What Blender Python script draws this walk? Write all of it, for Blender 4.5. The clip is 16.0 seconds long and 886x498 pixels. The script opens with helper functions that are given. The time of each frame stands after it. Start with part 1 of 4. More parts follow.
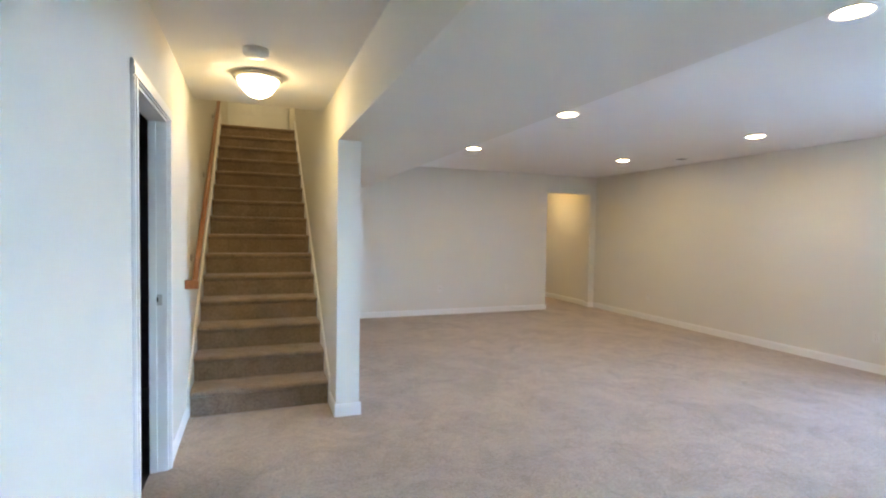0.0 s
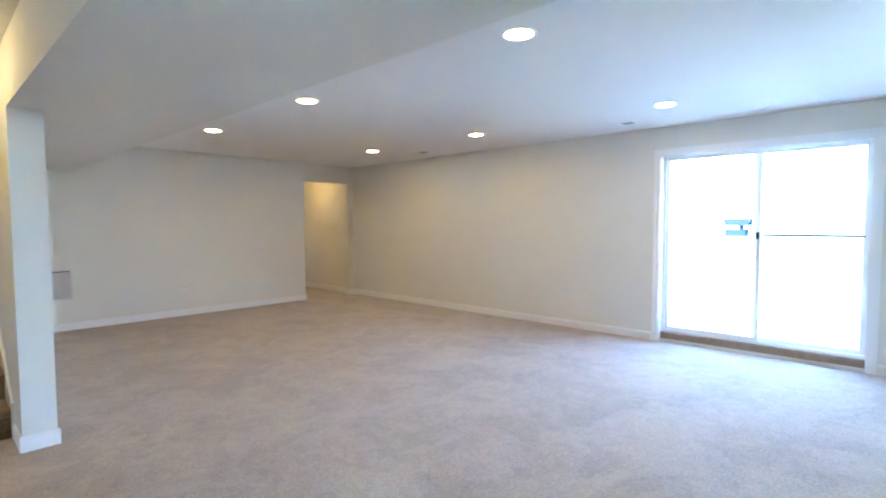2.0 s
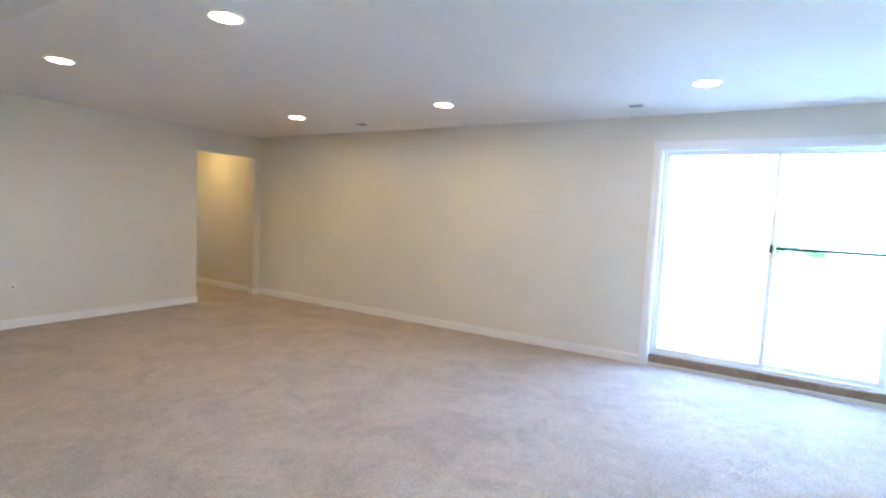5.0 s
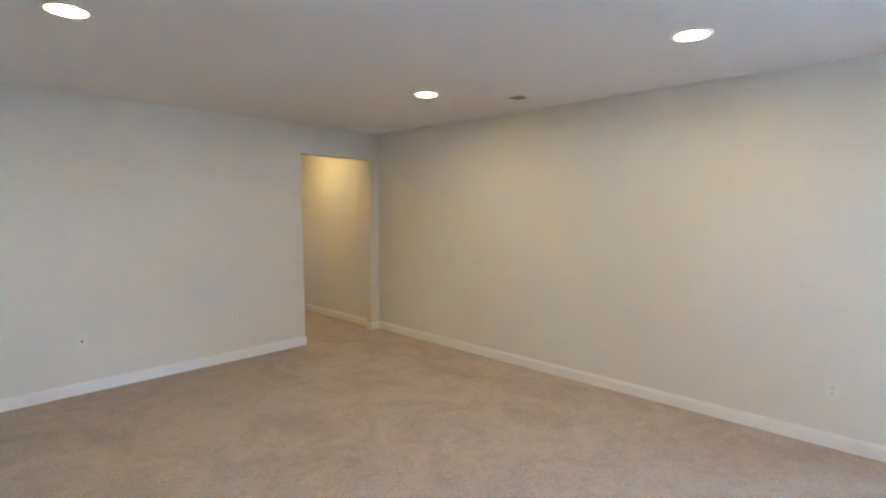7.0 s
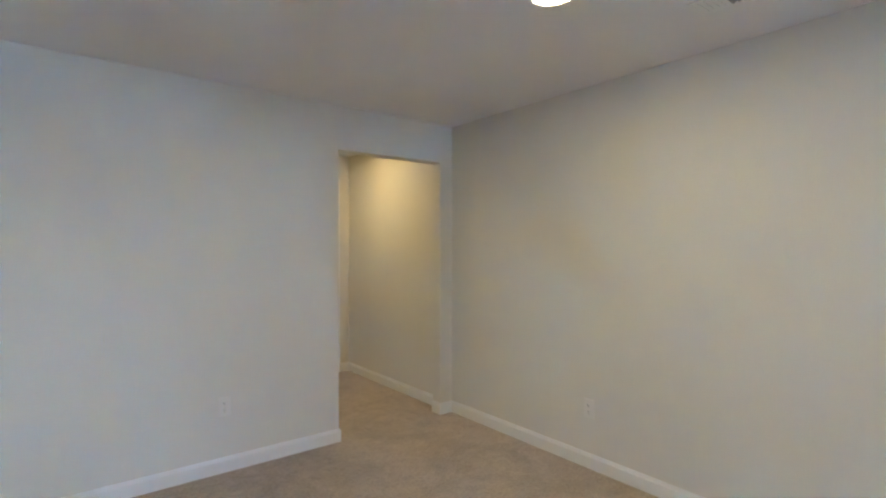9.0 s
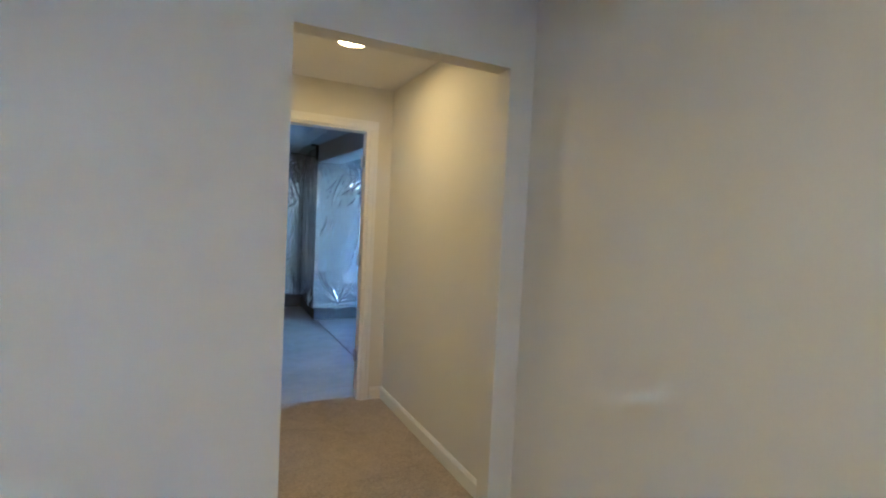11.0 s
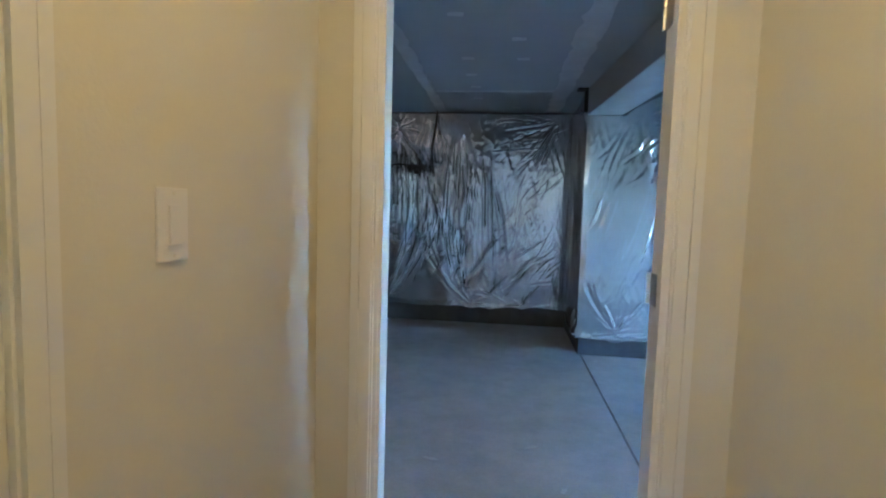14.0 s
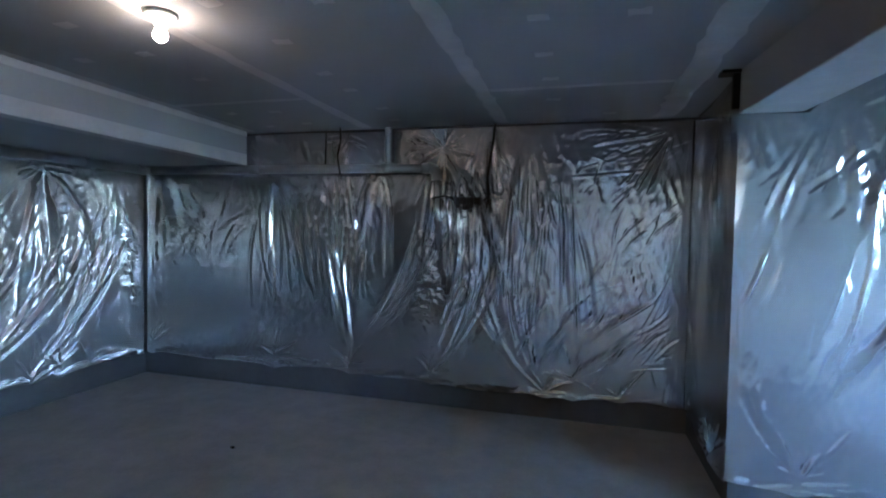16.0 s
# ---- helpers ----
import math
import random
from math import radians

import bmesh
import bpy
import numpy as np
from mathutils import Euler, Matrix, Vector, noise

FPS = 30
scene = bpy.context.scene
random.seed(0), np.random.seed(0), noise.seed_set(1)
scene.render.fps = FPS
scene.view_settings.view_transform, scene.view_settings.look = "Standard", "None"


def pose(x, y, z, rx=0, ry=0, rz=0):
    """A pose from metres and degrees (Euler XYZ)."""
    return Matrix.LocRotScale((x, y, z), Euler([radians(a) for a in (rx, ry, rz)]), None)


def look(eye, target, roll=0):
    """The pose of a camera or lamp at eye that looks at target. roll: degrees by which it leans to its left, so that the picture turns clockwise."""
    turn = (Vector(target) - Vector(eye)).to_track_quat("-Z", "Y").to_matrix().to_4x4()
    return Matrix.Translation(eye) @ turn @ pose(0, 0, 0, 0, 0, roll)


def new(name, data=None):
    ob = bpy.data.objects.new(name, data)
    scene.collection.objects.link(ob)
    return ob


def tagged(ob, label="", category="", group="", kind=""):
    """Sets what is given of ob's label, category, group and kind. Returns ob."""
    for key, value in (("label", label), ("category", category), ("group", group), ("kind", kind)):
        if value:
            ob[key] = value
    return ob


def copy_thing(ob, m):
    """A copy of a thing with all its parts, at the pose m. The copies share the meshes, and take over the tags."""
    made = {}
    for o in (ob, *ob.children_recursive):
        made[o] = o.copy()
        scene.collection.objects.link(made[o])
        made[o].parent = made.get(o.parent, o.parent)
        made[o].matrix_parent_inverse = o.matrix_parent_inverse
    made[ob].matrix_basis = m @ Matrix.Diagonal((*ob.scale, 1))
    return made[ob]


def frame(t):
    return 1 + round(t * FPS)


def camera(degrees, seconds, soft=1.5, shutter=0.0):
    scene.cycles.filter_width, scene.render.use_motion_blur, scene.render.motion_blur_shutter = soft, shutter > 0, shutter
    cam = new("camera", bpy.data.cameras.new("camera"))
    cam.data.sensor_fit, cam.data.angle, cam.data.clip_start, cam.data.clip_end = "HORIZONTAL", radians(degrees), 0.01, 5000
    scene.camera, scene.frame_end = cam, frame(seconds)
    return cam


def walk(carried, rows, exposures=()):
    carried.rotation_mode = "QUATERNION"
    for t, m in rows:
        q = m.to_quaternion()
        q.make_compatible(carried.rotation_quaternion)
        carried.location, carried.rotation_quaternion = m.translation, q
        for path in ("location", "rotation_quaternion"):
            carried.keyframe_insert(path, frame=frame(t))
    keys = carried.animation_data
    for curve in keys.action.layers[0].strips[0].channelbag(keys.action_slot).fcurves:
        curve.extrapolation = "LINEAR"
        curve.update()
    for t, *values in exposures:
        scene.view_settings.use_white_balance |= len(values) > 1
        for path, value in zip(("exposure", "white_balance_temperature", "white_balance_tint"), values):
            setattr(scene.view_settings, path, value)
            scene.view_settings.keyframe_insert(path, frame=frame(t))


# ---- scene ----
cam = camera(83.7, 16.0, soft=2.1)

PATH = [
    (0, (0.171, 0.373, 1.364), (0.885, 2.24, 1.29), 0.9),
    (0.5, (0.237, 0.328, 1.36), (1.088, 2.136, 1.274), 0.5),
    (1, (0.292, 0.284, 1.353), (1.332, 1.99, 1.259), 0.0),
    (1.5, (0.329, 0.253, 1.334), (1.589, 1.802, 1.237), -0.2),
    (2, (0.349, 0.231, 1.334), (1.807, 1.596, 1.228), -0.2),
    (2.5, (0.368, 0.254, 1.336), (1.972, 1.444, 1.229), -0.0),
    (3, (0.428, 0.347, 1.354), (2.13, 1.391, 1.241), 0.5),
    (5.5, (1.225, 1.926, 1.42), (2.922, 2.973, 1.257), 3.3),
    (6, (1.539, 2.307, 1.46), (3.157, 3.469, 1.283), 2.6),
    (6.5, (1.833, 2.706, 1.47), (3.376, 3.966, 1.295), 1.1),
    (7, (2.177, 3.106, 1.486), (3.619, 4.482, 1.323), 0.1),
    (7.5, (2.465, 3.521, 1.466), (3.836, 4.972, 1.336), -0.6),
    (8, (2.783, 3.918, 1.49), (4.089, 5.429, 1.387), -0.2),
    (8.5, (3.056, 4.34, 1.467), (4.351, 5.862, 1.397), -0.3),
    (9, (3.392, 4.661, 1.379), (4.632, 6.23, 1.369), -0.0),
    (11.3, (4.862, 6.228, 1.366), (5.645, 8.064, 1.258), 2.9),
    (11.5, (4.948, 6.377, 1.356), (5.673, 8.237, 1.243), 2.9),
    (12, (5.15, 6.726, 1.326), (5.735, 8.634, 1.194), 2.7),
    (12.5, (5.273, 7.068, 1.297), (5.637, 9.029, 1.153), 2.3),
    (13, (5.303, 7.432, 1.291), (5.414, 9.424, 1.141), 2.2),
    (13.5, (5.352, 7.848, 1.284), (5.254, 9.839, 1.127), 1.8),
    (14, (5.374, 8.295, 1.277), (5.133, 10.274, 1.119), 1.7),
    (14.5, (5.404, 8.744, 1.297), (5.066, 10.71, 1.155), 1.6),
    (15, (5.44, 9.151, 1.331), (5.015, 11.101, 1.205), 1.3),
    (15.5, (5.387, 9.561, 1.422), (4.915, 11.502, 1.316), 1.3),
    (16, (5.25, 9.864, 1.477), (4.729, 11.794, 1.412), 1.2),
]
walk(cam, [(t, look(eye, target, roll)) for t, eye, target, roll in PATH],
     exposures=[(0, 6.22, 5400, 14), (2.0, 6.18, 5250, 12), (3.0, 6.11, 5250, 13), (5.5, 6.27, 5350, 13), (9, 6.2, 4700, 10), (11.5, 6.1, 4600, 11), (12.5, 6.15, 4750, 10),
                (13.2, 6.13, 5050, 9), (14, 6.05, 4700, 10), (14.6, 5.95, 4600, 11), (15.2, 5.95, 4800, 15), (16, 5.93, 4850, 16)])

# ---- world and daylight ----
world = bpy.data.worlds.new("sky")
scene.world = world
world.use_nodes = True
wn = world.node_tree
wn.nodes.clear()
sky = wn.nodes.new("ShaderNodeTexSky")
sky.sky_type = "NISHITA"
sky.sun_disc = False
sky.sun_elevation = radians(48)
sky.sun_rotation = radians(277)
bg = wn.nodes.new("ShaderNodeBackground")
bg.inputs["Strength"].default_value = 0.15
wo = wn.nodes.new("ShaderNodeOutputWorld")
wn.links.new(sky.outputs[0], bg.inputs[0])
wn.links.new(bg.outputs[0], wo.inputs[0])
sun_data = bpy.data.lights.new("sun", "SUN")
sun_data.energy, sun_data.angle, sun_data.color = 1.1, radians(0.5), (1.0, 0.95, 0.88)
sun = new("sun", sun_data)
sun.matrix_world = look((-8, 5, 12), (0, 4, 0))

LAMP_DOWN = 2.45      # recessed lamp discs
LAMP_DOME = 0.62       # dome glass in the stair lobby
LAMP_BULB = 3.0      # bare bulb of the unfinished room
LAMP_VANITY = 0.95
WARM = (1.0, 0.66, 0.36, 1)

# ---- plan ----
XE, YN, YS, XW = 6.015, 7.86, -0.126, -0.275     # inner faces of the big room
CEIL = 2.375
SOF = 2.0                                        # underside of the soffit
HX0, HX1, HY1 = 4.85, 5.985, 9.64                # hall
BX0, BX1, BY1 = 2.35, 4.76, 9.53                 # bathroom
UX0, UX1, UY0, UY1 = 1.02, 10.2, 9.76, 13.935      # unfinished room
JOINT = 6.115                                    # sawn joint in the slab
COLX, COLY = 6.09, 12.87                         # its inner corner


# ---- materials ----
def mat_base(name):
    m = bpy.data.materials.new(name)
    m.use_nodes = True
    return m, m.node_tree, m.node_tree.nodes["Principled BSDF"]


def coords(nt, scale=(1, 1, 1)):
    tc = nt.nodes.new("ShaderNodeTexCoord")
    geo = nt.nodes.new("ShaderNodeNewGeometry")
    mp = nt.nodes.new("ShaderNodeMapping")
    mp.inputs["Scale"].default_value = scale
    nt.links.new(geo.outputs["Position"], mp.inputs[0])
    nt.nodes.remove(tc)
    return mp.outputs[0]


def noise_tex(nt, vec, scale, detail=3.0, rough=0.55, warp=0.0):
    n = nt.nodes.new("ShaderNodeTexNoise")
    n.inputs["Scale"].default_value = scale
    n.inputs["Detail"].default_value = detail
    n.inputs["Roughness"].default_value = rough
    n.inputs["Distortion"].default_value = warp
    nt.links.new(vec, n.inputs["Vector"])
    return n.outputs[0]


def ramp(nt, fac, stops):
    r = nt.nodes.new("ShaderNodeValToRGB")
    while len(r.color_ramp.elements) < len(stops):
        r.color_ramp.elements.new(0.5)
    for e, (p, c) in zip(r.color_ramp.elements, stops):
        e.position, e.color = p, (*c, 1)
    nt.links.new(fac, r.inputs[0])
    return r.outputs[0]


def mix(nt, a, b, fac, kind="MIX"):
    n = nt.nodes.new("ShaderNodeMix")
    n.data_type, n.blend_type = "RGBA", kind
    if isinstance(fac, float):
        n.inputs[0].default_value = fac
    else:
        nt.links.new(fac, n.inputs[0])
    for sock, v in ((n.inputs[6], a), (n.inputs[7], b)):
        if isinstance(v, tuple):
            sock.default_value = (*v, 1)
        else:
            nt.links.new(v, sock)
    return n.outputs[2]


def bump(nt, bsdf, height, strength, distance):
    b = nt.nodes.new("ShaderNodeBump")
    b.inputs["Strength"].default_value = strength
    b.inputs["Distance"].default_value = distance
    nt.links.new(height, b.inputs["Height"])
    nt.links.new(b.outputs[0], bsdf.inputs["Normal"])


def surface(name, col, rough=0.6, metal=0.0, var=0.06, s_big=1.3, s_small=40.0, relief=0.0, stretch=(1, 1, 1), spec=0.5):
    """A paint, metal or plastic with faint stains and grain."""
    m, nt, p = mat_base(name)
    vec = coords(nt, stretch)
    big = noise_tex(nt, vec, s_big, 4)
    small = noise_tex(nt, vec, s_small, 3)
    lo, hi = tuple(max(0, c * (1 - var)) for c in col), tuple(min(1, c * (1 + var)) for c in col)
    c1 = ramp(nt, big, [(0.3, lo), (0.7, hi)])
    c2 = ramp(nt, small, [(0.3, tuple(1 - var * 0.7 for _ in col)), (0.7, (1, 1, 1))])
    nt.links.new(mix(nt, c1, c2, 1.0, "MULTIPLY"), p.inputs["Base Color"])
    p.inputs["Roughness"].default_value = rough
    p.inputs["Metallic"].default_value = metal
    p.inputs["Specular IOR Level"].default_value = spec
    if relief:
        bump(nt, p, small, 0.35, relief)
    return m


def glow(name, col, strength):
    m, nt, p = mat_base(name)
    p.inputs["Base Color"].default_value = (0.9, 0.9, 0.88, 1)
    p.inputs["Emission Color"].default_value = col
    p.inputs["Emission Strength"].default_value = strength
    return m


def carpet_mat(name, col):
    m, nt, p = mat_base(name)
    vec = coords(nt)
    strokes = noise_tex(nt, vec, 1.9, 6, 0.72, 0.7)
    tuft = noise_tex(nt, vec, 60, 4, 0.72)
    clump = noise_tex(nt, vec, 11, 6, 0.7, 0.8)
    d = tuple(c * 0.91 for c in col)
    b = tuple(min(1, c * 1.11) for c in col)
    c1 = ramp(nt, strokes, [(0.40, d), (0.56, b)])
    c2 = ramp(nt, tuft, [(0.30, (0.66, 0.64, 0.62)), (0.64, (1, 1, 1))])
    c3 = ramp(nt, clump, [(0.38, (0.87, 0.865, 0.86)), (0.6, (1, 1, 1))])
    c = mix(nt, mix(nt, c1, c2, 1.0, "MULTIPLY"), c3, 1.0, "MULTIPLY")
    nt.links.new(c, p.inputs["Base Color"])
    p.inputs["Roughness"].default_value = 0.95
    p.inputs["Specular IOR Level"].default_value = 0.1
    p.inputs["Sheen Weight"].default_value = 0.25
    h = nt.nodes.new("ShaderNodeMath")
    h.operation = "ADD"
    nt.links.new(tuft, h.inputs[0])
    nt.links.new(clump, h.inputs[1])
    bump(nt, p, h.outputs[0], 0.9, 0.012)
    return m


def wood_mat(name, dark, light, stretch, rough=0.35):
    m, nt, p = mat_base(name)
    vec = coords(nt, stretch)
    g = noise_tex(nt, vec, 9, 6, 0.65)
    f = noise_tex(nt, vec, 60, 3)
    c = mix(nt, ramp(nt, g, [(0.3, dark), (0.7, light)]), ramp(nt, f, [(0.3, (0.8, 0.78, 0.76)), (0.7, (1, 1, 1))]), 1.0, "MULTIPLY")
    nt.links.new(c, p.inputs["Base Color"])
    p.inputs["Roughness"].default_value = rough
    bump(nt, p, f, 0.2, 0.002)
    return m


def glass_mat(name):
    m, nt, p = mat_base(name)
    p.inputs["Transmission Weight"].default_value = 1.0
    p.inputs["Roughness"].default_value = 0.0
    p.inputs["IOR"].default_value = 1.45
    p.inputs["Base Color"].default_value = (0.97, 0.99, 0.98, 1)
    return m


def foil_mat():
    m, nt, p = mat_base("silver_foil")
    vec = coords(nt)
    blot = noise_tex(nt, vec, 1.7, 4)
    fine = noise_tex(nt, coords(nt, (1.7, 1.7, 0.5)), 9, 6, 0.6)
    nt.links.new(ramp(nt, blot, [(0.3, (0.46, 0.465, 0.475)), (0.7, (0.58, 0.585, 0.595))]), p.inputs["Base Color"])
    r = nt.nodes.new("ShaderNodeMapRange")
    r.inputs["To Min"].default_value, r.inputs["To Max"].default_value = 0.15, 0.23
    nt.links.new(blot, r.inputs["Value"])
    nt.links.new(r.outputs[0], p.inputs["Roughness"])
    p.inputs["Metallic"].default_value = 0.89
    bump(nt, p, fine, 0.22, 0.013)
    return m


def concrete_mat(name, col, var=0.16):
    m, nt, p = mat_base(name)
    vec = coords(nt)
    big = noise_tex(nt, vec, 0.9, 5, 0.6)
    mid = noise_tex(nt, vec, 6, 5, 0.7)
    fine = noise_tex(nt, vec, 70, 3)
    c1 = ramp(nt, big, [(0.3, tuple(c * (1 - var) for c in col)), (0.7, tuple(c * (1 + var) for c in col))])
    c2 = ramp(nt, mid, [(0.35, (0.86, 0.86, 0.87)), (0.6, (1, 1, 1))])
    c3 = ramp(nt, fine, [(0.3, (0.9, 0.9, 0.9)), (0.7, (1, 1, 1))])
    nt.links.new(mix(nt, mix(nt, c1, c2, 1.0, "MULTIPLY"), c3, 1.0, "MULTIPLY"), p.inputs["Base Color"])
    p.inputs["Roughness"].default_value = 0.62
    bump(nt, p, fine, 0.25, 0.003)
    return m


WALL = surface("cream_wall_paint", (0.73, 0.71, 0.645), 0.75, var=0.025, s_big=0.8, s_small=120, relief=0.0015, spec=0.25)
CEILP = surface("ceiling_paint", (0.80, 0.79, 0.77), 0.85, var=0.02, s_big=0.7, s_small=140, relief=0.0015, spec=0.2)
TRIM = surface("white_trim_paint", (0.82, 0.82, 0.81), 0.4, var=0.02, s_small=30)
CARPET = carpet_mat("beige_carpet", (0.553, 0.473, 0.402))
# The room's carpet again, darkened and browned for the stair's dim, warm light.
CARPET_DIM = carpet_mat("carpet_dim_warm", (0.37, 0.28, 0.195))
RAIL = wood_mat("oak_rail", (0.20, 0.075, 0.022), (0.36, 0.15, 0.05), (6, 0.6, 0.6), 0.35)
CHERRY = wood_mat("cherry_cabinet", (0.085, 0.023, 0.008), (0.19, 0.058, 0.02), (4, 4, 0.5), 0.38)
VINYL = surface("white_vinyl", (0.84, 0.85, 0.86), 0.35, var=0.015)
PLATE = surface("almond_plate", (0.755, 0.735, 0.68), 0.45, var=0.015)
PLASTIC = surface("white_plastic", (0.81, 0.80, 0.78), 0.4, var=0.015)
STEEL = surface("brushed_nickel", (0.55, 0.53, 0.50), 0.32, 1.0, var=0.05)
CHROME = surface("chrome", (0.75, 0.75, 0.76), 0.08, 1.0, var=0.02)
DARK = surface("dark_hollow", (0.02, 0.02, 0.022), 0.9, var=0.1)
BLACK = surface("black_rubber", (0.012, 0.012, 0.013), 0.5, var=0.1)
VENT_SHADE = surface("vent_louvre_shaded", (0.30, 0.29, 0.28), 0.5, var=0.05)
VENTM = surface("vent_enamel", (0.62, 0.61, 0.59), 0.45, var=0.03)
GLASS = glass_mat("clear_glass")
FOIL = foil_mat()
CONC = concrete_mat("concrete_floor", (0.47, 0.47, 0.47))
# Wall concrete darkened to hold the shadow below the foil and the unlit closet.
CONC_SHADE = concrete_mat("shade_dark_concrete", (0.105, 0.105, 0.107), 0.25)
BOARD = surface("gypsum_board", (0.40, 0.405, 0.42), 0.9, var=0.05, s_big=1.1, s_small=60, spec=0.15)
MUD = surface("joint_compound", (0.55, 0.55, 0.55), 0.9, var=0.08, s_big=5, s_small=60, spec=0.15)
PVC = surface("pvc_pipe", (0.24, 0.24, 0.245), 0.4, var=0.04)
MARBLE = surface("cultured_marble", (0.80, 0.76, 0.66), 0.22, var=0.03, s_big=3)
TILE = surface("tan_tile", (0.46, 0.36, 0.25), 0.3, var=0.10, s_big=4)
GROUT = surface("grout", (0.48, 0.385, 0.27), 0.8)
MIRROR = surface("mirror_silver", (0.86, 0.87, 0.86), 0.015, 1.0, var=0.0)
VFLOOR = surface("bath_vinyl_floor", (0.42, 0.36, 0.28), 0.4, var=0.1, s_big=4)
TUB = surface("white_tub", (0.8, 0.79, 0.76), 0.15, var=0.02)
DOWN_ON = glow("lamp_disc_on", (1.0, 0.68, 0.29, 1), LAMP_DOWN)
UPSTAIRS_ON = glow("upper_lamp_on", (1.0, 0.69, 0.27, 1), LAMP_DOME * 1.7)
DOME_ON = glow("dome_glass_on", (1.0, 0.69, 0.27, 1), LAMP_DOME)
HALL_ON = glow("hall_lamp_disc_on", (1.0, 0.59, 0.18, 1), LAMP_DOWN * 0.92)
BULB_ON = glow("bulb_on", (1.0, 0.70, 0.40, 1), LAMP_BULB)
VAN_ON = glow("vanity_glass_on", (1.0, 0.72, 0.27, 1), LAMP_VANITY)
GRASS = surface("lawn", (0.10, 0.14, 0.05), 0.9, var=0.3, s_big=0.6, s_small=12)
PATIO = concrete_mat("patio_slab", (0.32, 0.31, 0.30))
LEAF = surface("leaf_green", (0.03, 0.06, 0.025), 0.95, var=0.3, s_small=8, spec=0.0)
SIDING = surface("pale_siding", (0.6, 0.6, 0.58), 0.7)
CARB = surface("dark_blue_paint", (0.012, 0.018, 0.026), 0.95, var=0.05, spec=0.0)


# ---- building helpers ----
def box(bm, x0, x1, y0, y1, z0, z1, bevel=0.0):
    vs = [bm.verts.new((x, y, z)) for x in (x0, x1) for y in (y0, y1) for z in (z0, z1)]
    fs = [bm.faces.new([vs[i] for i in q]) for q in ((0, 1, 3, 2), (4, 6, 7, 5), (0, 4, 5, 1), (2, 3, 7, 6), (0, 2, 6, 4), (1, 5, 7, 3))]
    if bevel:
        es = list({e for f in fs for e in f.edges})
        bmesh.ops.bevel(bm, geom=es, offset=bevel, segments=2, affect="EDGES", profile=0.5)
    return vs


def cyl(bm, a, b, r, n=16, r2=None):
    a, b = Vector(a), Vector(b)
    d = b - a
    m = Matrix.Translation((a + b) / 2) @ d.to_track_quat("Z", "Y").to_matrix().to_4x4()
    bmesh.ops.create_cone(bm, cap_ends=True, segments=n, radius1=r, radius2=r if r2 is None else r2, depth=d.length, matrix=m)


def lathe(bm, pts, n=32, m=Matrix()):
    """Turns a profile of (radius, height) about the z axis."""
    rings = []
    for r, z in pts:
        if r < 1e-5:
            rings.append([bm.verts.new(m @ Vector((0, 0, z)))])
        else:
            rings.append([bm.verts.new(m @ Vector((r * math.cos(2 * math.pi * i / n), r * math.sin(2 * math.pi * i / n), z))) for i in range(n)])
    for p, q in zip(rings, rings[1:]):
        for i in range(n):
            j = (i + 1) % n
            if len(p) == 1 and len(q) > 1:
                bm.faces.new((p[0], q[i], q[j]))
            elif len(q) == 1 and len(p) > 1:
                bm.faces.new((p[i], p[j], q[0]))
            elif len(p) > 1:
                bm.faces.new((p[i], p[j], q[j], q[i]))


def tube(bm, pts, r, n=10):
    for a, b in zip(pts, pts[1:]):
        cyl(bm, a, b, r, n)
    for p in pts[1:-1]:
        bmesh.ops.create_icosphere(bm, subdivisions=2, radius=r, matrix=Matrix.Translation(p))


def mesh_of(name, bm, material, smooth=False):
    bmesh.ops.recalc_face_normals(bm, faces=bm.faces)
    me = bpy.data.meshes.new(name)
    bm.to_mesh(me)
    bm.free()
    me.materials.append(material)
    if smooth:
        me.shade_smooth()
    return me


def part(name, bm, material, parent, label="", smooth=False):
    ob = new(name, mesh_of(name, bm, material, smooth))
    ob.parent = parent
    if label:
        ob["label"] = label
    return ob


def thing(name, at, label, category, group="", kind=""):
    ob = new(name)
    ob.location = at
    ob.empty_display_size = 0.1
    return tagged(ob, label, category, group, kind)


def solid(name, boxes, material, label, category="wall", kind="structure", bevel=0.0, askew=None):
    """Boxes of the setting; askew: (y, slope) leans their run sideways from that y on."""
    bm = bmesh.new()
    for b in boxes:
        box(bm, *b, bevel=bevel)
    if askew:
        for v in bm.verts:
            v.co.x += askew[1] * (askew[0] - v.co.y)
    return tagged(new(name, mesh_of(name, bm, material)), label, category, "", kind)


# ---- floors ----
solid("floor", [(XW - 0.09, XE, YS - 0.3, YN, -0.2, 0), (HX0 - 0.12, HX1, YN, 9.72, -0.2, 0)], CARPET,
      "beige cut-pile carpet with vacuum marks", "floor")
for slab in ((UX0 - 0.2, JOINT - 0.007, 9.72, UY1 + 0.2, -0.2, -0.012), (JOINT + 0.007, UX1 + 0.2, 9.72, UY1 + 0.2, -0.2, -0.012)):
    solid("floor_concrete", [slab], CONC, "bare grey concrete slab beside a sawn joint", "floor")
solid("floor_joint", [(JOINT - 0.01, JOINT + 0.01, 9.72, UY1, -0.19, -0.05)], DARK, "dark sawn joint in the concrete slab", "floor")
solid("floor_bathroom", [(BX0 - 0.1, BX1, YN + 0.1, BY1 + 0.1, -0.2, -0.004)], VFLOOR, "tan vinyl bathroom floor", "floor")
solid("floor_closet", [(-3.2, XW - 0.09, 2.2, 5.2, -0.2, -0.004)], CONC_SHADE, "closet floor behind the open doorway, coloured dark for the unlit room", "floor")

